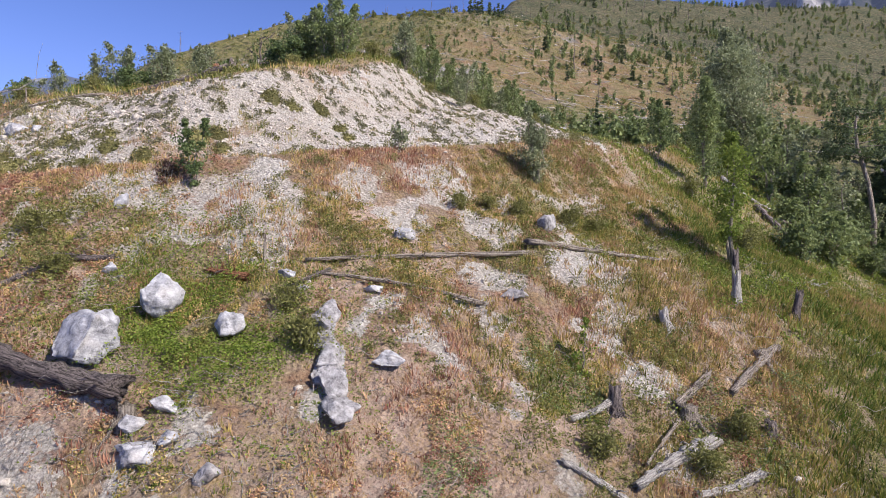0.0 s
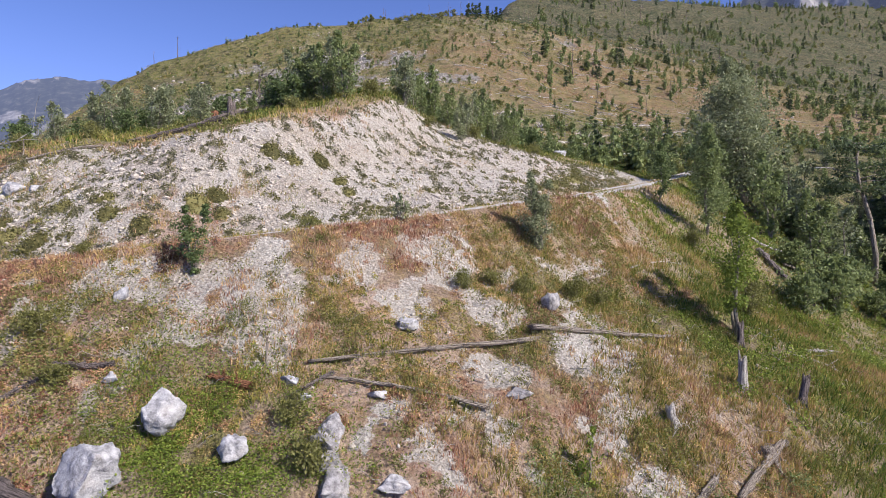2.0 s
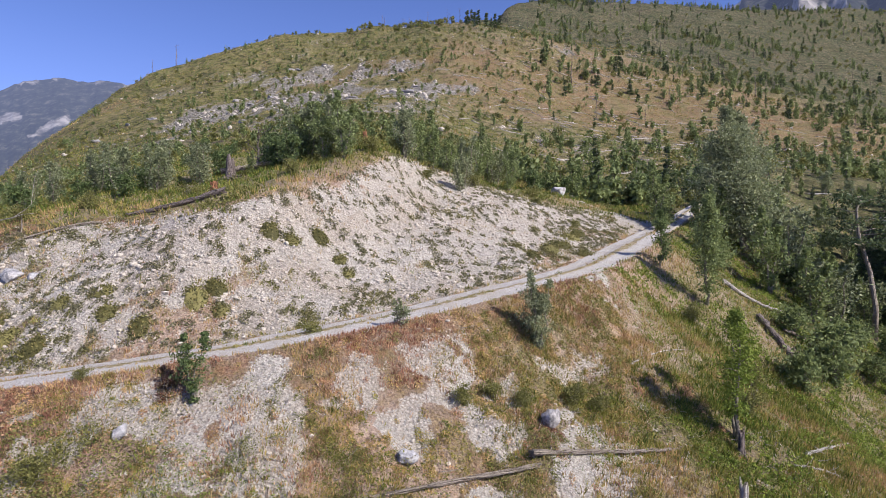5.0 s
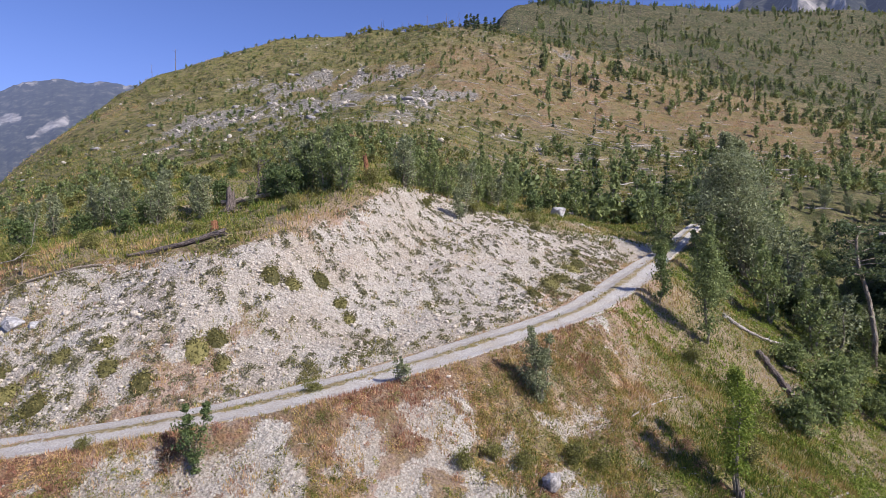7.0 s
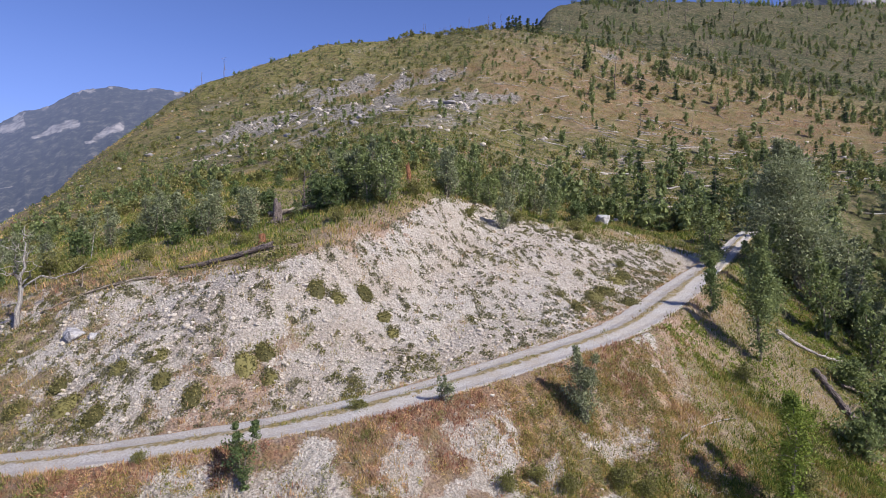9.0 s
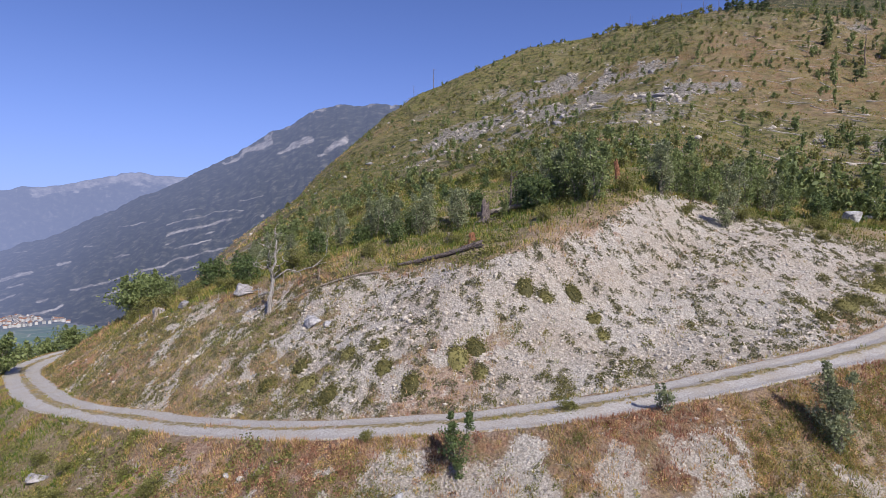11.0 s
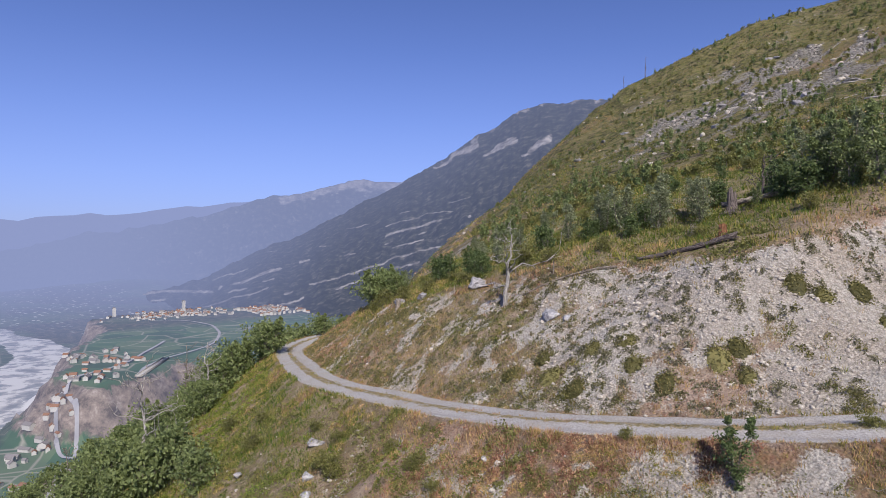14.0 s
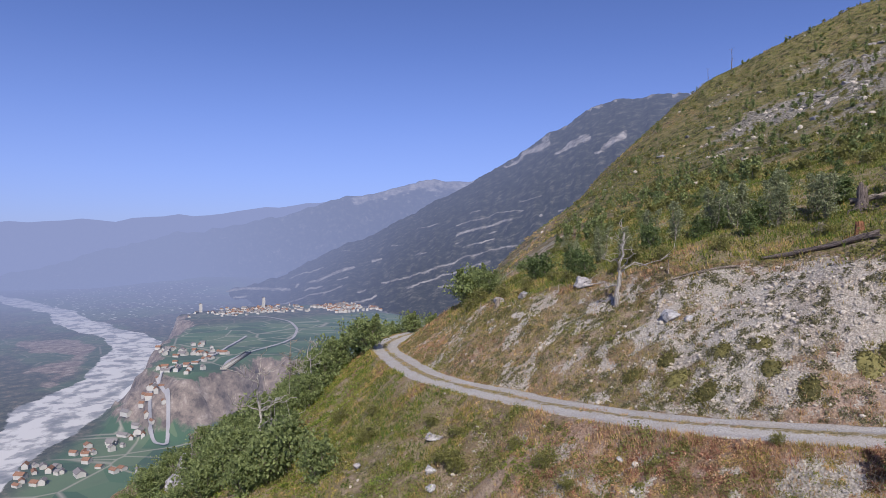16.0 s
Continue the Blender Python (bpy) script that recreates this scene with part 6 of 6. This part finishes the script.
# nearly all painted haze; the part beyond view is added to close the horizon
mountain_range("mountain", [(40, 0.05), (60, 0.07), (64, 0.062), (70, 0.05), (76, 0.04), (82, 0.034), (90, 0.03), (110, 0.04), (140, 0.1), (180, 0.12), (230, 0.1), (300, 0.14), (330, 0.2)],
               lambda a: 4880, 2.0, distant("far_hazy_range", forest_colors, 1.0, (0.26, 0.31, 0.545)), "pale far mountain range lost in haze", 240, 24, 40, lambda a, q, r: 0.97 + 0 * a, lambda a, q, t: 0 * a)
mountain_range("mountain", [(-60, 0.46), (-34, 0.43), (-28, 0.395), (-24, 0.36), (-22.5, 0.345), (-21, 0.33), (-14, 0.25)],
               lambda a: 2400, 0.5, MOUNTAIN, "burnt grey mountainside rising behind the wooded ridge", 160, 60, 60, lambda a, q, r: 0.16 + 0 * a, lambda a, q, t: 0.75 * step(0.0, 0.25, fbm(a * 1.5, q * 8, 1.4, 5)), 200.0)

RIVER = [(-700, -110), (-962, -2), (-1008, 33), (-1090, 77), (-1228, 145), (-1382, 223), (-1614, 307), (-1874, 375), (-2063, 373), (-2354, 332), (-2676, 303), (-2955, 319), (-3206, 257), (-4300, 100)]
TERRACE = [(-1058, 236), (-1276, 305), (-1587, 447), (-1860, 520), (-1950, 800), (-1750, 1020), (-1480, 980), (-900, 900), (-850, 600), (-1010, 470), (-1103, 410), (-996, 332), (-965, 266)]


def along_line(x, y, line):
    """Least distance from a bent line."""
    best = np.full(x.shape, 1e9)
    for (ax, ay), (bx, by) in zip(line, line[1:]):
        t = np.clip(((x - ax) * (bx - ax) + (y - ay) * (by - ay)) / ((bx - ax) ** 2 + (by - ay) ** 2), 0, 1)
        best = np.minimum(best, np.hypot(x - ax - t * (bx - ax), y - ay - t * (by - ay)))
    return best


def inside(x, y, ring):
    """How far inside a ring of places (outside: minus)."""
    hit = np.zeros(x.shape, bool)
    for (ax, ay), (bx, by) in zip(ring, ring[1:] + ring[:1]):
        hit ^= ((ay > y) != (by > y)) & (x < (bx - ax) * (y - ay) / (by - ay + 1e-9) + ax)
    d = along_line(x, y, ring + ring[:1])
    return np.where(hit, d, -d)


def valley_height(x, y):
    rise = 80 * step(-60, 5, inside(x, y, TERRACE) + 26 * fbm(x, y, 90) + 40 * np.abs(fbm(x, y, 45, 3)))
    r = np.hypot(x, y)
    return FLOOR + rise + 3 * fbm(x, y, 120) + 90 * step(3300, 4800, r) * step(500, 1400, y)


def valley():
    az, r = np.linspace(28, 150, 330), np.geomspace(150, 4850, 240)
    A, R = np.meshgrid(az, r)
    x, y = polar(A, R)
    z = valley_height(x, y)
    k, n = x.shape
    idx = np.arange(n * k).reshape(k, n)
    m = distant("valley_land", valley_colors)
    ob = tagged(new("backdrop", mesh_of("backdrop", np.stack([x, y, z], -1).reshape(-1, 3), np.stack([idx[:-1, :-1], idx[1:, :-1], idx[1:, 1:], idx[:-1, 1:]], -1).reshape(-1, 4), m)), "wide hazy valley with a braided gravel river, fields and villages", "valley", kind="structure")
    d = along_line(x, y, RIVER) + 45 * fbm(x, y, 160)
    t = inside(x, y, TERRACE) + 26 * fbm(x, y, 90) + 40 * np.abs(fbm(x, y, 45, 3))
    width = np.interp(R, [700, 1300, 2200, 3200], [46, 78, 56, 50])
    paint(ob, "river", step(width * 1.5, width * 0.6, d))
    north = y - np.interp(x, [p[0] for p in RIVER[::-1]], [p[1] for p in RIVER[::-1]])
    paint(ob, "field", np.clip(step(0, 25, t) * (1 - step(-1450, -1650, x)) + step(15, 60, north - width) * step(-1250, -1150, x) * (t < -30) + 0.5 * step(0.05, 0.2, fbm(x, y, 300)), 0, 1))
    cliff = step(-60, -30, t) * (1 - step(-5, 12, t))
    paint(ob, "earth", np.clip(0.85 * cliff + 0.8 * step(-60, -130, north) * step(-2300, -2000, x) * step(-0.1, 0.15, fbm(x, y, 350)), 0, 1))
    paint(ob, "town", np.clip(step(0.0, 0.2, fbm(x + 300, y, 700, 3) + 0.06) * step(2300, 2800, R) + step(60, 20, np.hypot(x + 2300, y - 900) / 8), 0, 1))
    # haze painted on, thicker with distance
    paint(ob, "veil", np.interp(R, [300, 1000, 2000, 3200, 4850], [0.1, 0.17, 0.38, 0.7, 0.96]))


valley()


def house_mesh(w, d, h, roof, material):
    """Walls with gables, or the roof over them."""
    if roof:
        o = 0.6
        v = [(-w / 2 - o, -d / 2 - o, h - 0.4), (w / 2 + o, -d / 2 - o, h - 0.4), (w / 2 + o, 0, h + 0.35 * d), (-w / 2 - o, 0, h + 0.35 * d), (w / 2 + o, d / 2 + o, h - 0.4), (-w / 2 - o, d / 2 + o, h - 0.4)]
        v += [(a, b, c - 0.35) for a, b, c in v]
        f = [(0, 1, 2, 3), (3, 2, 4, 5), (9, 8, 7, 6), (11, 10, 8, 9), (0, 6, 7, 1), (4, 10, 11, 5), (1, 7, 8, 2), (2, 8, 10, 4), (3, 9, 6, 0), (5, 11, 9, 3)]
    else:
        v = [(-w / 2, -d / 2, -3), (w / 2, -d / 2, -3), (w / 2, d / 2, -3), (-w / 2, d / 2, -3), (-w / 2, -d / 2, h), (w / 2, -d / 2, h), (w / 2, d / 2, h), (-w / 2, d / 2, h), (w / 2, 0, h + 0.33 * d), (-w / 2, 0, h + 0.33 * d)]
        f = [(0, 1, 5, 4), (2, 3, 7, 6), (1, 2, 6, 5), (3, 0, 4, 7), (5, 6, 8, 8), (7, 4, 9, 9)]
    me = bpy.data.meshes.new("wall")
    me.from_pydata(v, [], [tuple(dict.fromkeys(q)) for q in f])
    me.materials.append(material)
    return me


def plaster(name, color):
    w = Stuff(name, 0.9, "Object")
    w.color(w.mix(w.ramp(w.noise(0.4, 5), (0.35, 0.0), (0.7, 0.4)), color, tuple(0.7 * v for v in color)))
    return w.m


WHITEWASH, TILE, SLATE = plaster("whitewashed_wall", (0.50, 0.49, 0.48)), plaster("clay_tile", (0.26, 0.15, 0.11)), plaster("grey_roof", (0.22, 0.21, 0.22))


def houses():
    kinds = []
    for k, (w, d, h, top, words) in enumerate([(13, 9, 6, TILE, "white house with a brown tiled roof on the valley floor"), (10, 9, 7, SLATE, "white house with a grey roof on the valley floor"), (22, 11, 6, SLATE, "long white building with a grey roof on the valley floor")]):
        root = base("house", words, "house")
        part("wall", house_mesh(w, d, h, False, WHITEWASH), root)
        part("roof", house_mesh(w, d, h, True, top), root)
        kinds.append((root, []))
    near = [(-996, 271), (-1149, 333), (-1082, 323), (-1065, 304), (-983, 195), (-957, 199), (-1015, 222), (-982, 209), (-1050, 252), (-1093, 279), (-845, 151), (-821, 166), (-856, 106), (-853, 68), (-841, 141), (-1026, 283), (-1135, 351), (-960, 212), (-900, 120), (-880, 90), (-870, 130), (-1010, 300), (-1100, 340)]
    for k in range(45):  # the hamlet along the foot of the slope
        along = rng.uniform(0, 1)
        near.append((-870 - 190 * along + rng.normal(0, 14), 30 + 270 * along + rng.normal(0, 16)))
    for k in range(26):
        near.append((-1110 - rng.uniform(0, 90) - 40 * (k % 3), 330 + rng.uniform(-50, 60)))
    for k in range(230):  # the village on the terrace and the hamlets behind it
        if k < 130:
            near.append((-1790 + rng.normal(0, 50), 690 + rng.normal(0, 75)))
        else:
            near.append((-1560 - rng.uniform(0, 230), 850 + rng.uniform(0, 150)))
    for x, y in near:
        kinds[rng.choice(3, p=(0.5, 0.38, 0.12))][1].append((x, y))
    for root, spots in kinds:
        for k, (x, y) in enumerate(spots):
            z = float(valley_height(np.array([x]), np.array([y]))[0])
            m = pose(x, y, z + (4 if y > 850 else 0), 0, 0, rng.uniform(-40, 60)) @ Matrix.Diagonal((*(rng.uniform(0.55, 0.95, 3)), 1))
            if k == 0:
                root.matrix_basis = m
            else:
                copy_thing(root, m @ Matrix.Diagonal((*root.scale, 1)).inverted())
    for x, y, tall in [(-1858, 549, 24), (-1849, 740, 32)]:
        z = float(valley_height(np.array([x]), np.array([y]))[0])
        root = base("church", "white church tower with a grey pointed roof", "church", (x, y, z))
        part("wall", house_mesh(8, 8, tall, False, WHITEWASH), root)
        part("roof", house_mesh(8, 8, tall, True, SLATE), root)


houses()


def lanes():
    """Grey roads on the valley floor."""
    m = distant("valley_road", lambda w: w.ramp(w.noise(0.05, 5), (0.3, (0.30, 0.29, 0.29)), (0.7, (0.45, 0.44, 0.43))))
    for line, width in [([(-1300, 480), (-1200, 410), (-1126, 360), (-1074, 305), (-1048, 258), (-989, 214), (-931, 204), (-905, 218), (-955, 234), (-993, 231)], 2.6), ([(-986, 324), (-1051, 355), (-1108, 412), (-1158, 501), (-1211, 550), (-1323, 611), (-1477, 664), (-1591, 657), (-1711, 574)], 3.0)]:
        p = np.array(line, float)
        t = np.linspace(0, len(p) - 1, 90)
        c = np.stack([np.interp(t, np.arange(len(p)), p[:, k]) for k in (0, 1)], -1)
        for _ in range(6):
            c[1:-1] = (c[:-2] + 2 * c[1:-1] + c[2:]) / 4
        g = np.gradient(c, axis=0)
        g /= np.linalg.norm(g, axis=1)[:, None]
        side = np.stack([-g[:, 1], g[:, 0]], -1) * width
        e = np.concatenate([c - side, c + side])
        z = valley_height(e[:, 0], e[:, 1]) + 3.0
        n = len(c)
        f = [(k, k + 1, n + k + 1, n + k) for k in range(n - 1)]
        ob = tagged(new("road", mesh_of("road", np.column_stack([e, z]), f, m)), "grey asphalt road curving through the valley", "road", kind="structure")
        # an even share of the same painted haze
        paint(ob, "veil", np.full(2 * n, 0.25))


lanes()


def valley_bridge():
    """The road bridge on tall piers at the foot of the cliff."""
    a, b = np.array([-986.0, 324.0]), np.array([-1108.0, 412.0])
    way = (b - a) / np.linalg.norm(b - a)
    side = np.array([-way[1], way[0]])
    root = base("road_bridge", "grey concrete road bridge on tall piers in the valley", "bridge", (*a, -195.0))

    def block(p0, p1, half, low, high):
        c = [p0 - side * half, p1 - side * half, p1 + side * half, p0 + side * half]
        v = [(*(q - a), low) for q in c] + [(*(q - a), high) for q in c]
        return np.array(v), np.array([(0, 1, 2, 3), (7, 6, 5, 4), (0, 4, 5, 1), (1, 5, 6, 2), (2, 6, 7, 3), (3, 7, 4, 0)])

    part("deck", mesh_of("deck", *block(a, b, 5.0, 0.0, 2.5), CONCRETE, False), root)
    for edge in (-4.6, 4.6):
        part("parapet", mesh_of("parapet", *block(a + side * edge, b + side * edge, 0.3, 2.5, 3.8), CONCRETE, False), root)
    size = np.linalg.norm(b - a)
    for k in range(5):
        p = a + way * size * (k + 0.5) / 5
        low = float(valley_height(p[:1], p[1:])[0]) + 195 - 3
        part("pier", mesh_of("pier", *block(p - way * 1.6, p + way * 1.6, 3.2, min(low, -3.0), 0.0), CONCRETE, False), root)


CONCRETE = plaster("bridge_concrete", (0.36, 0.35, 0.34))
valley_bridge()
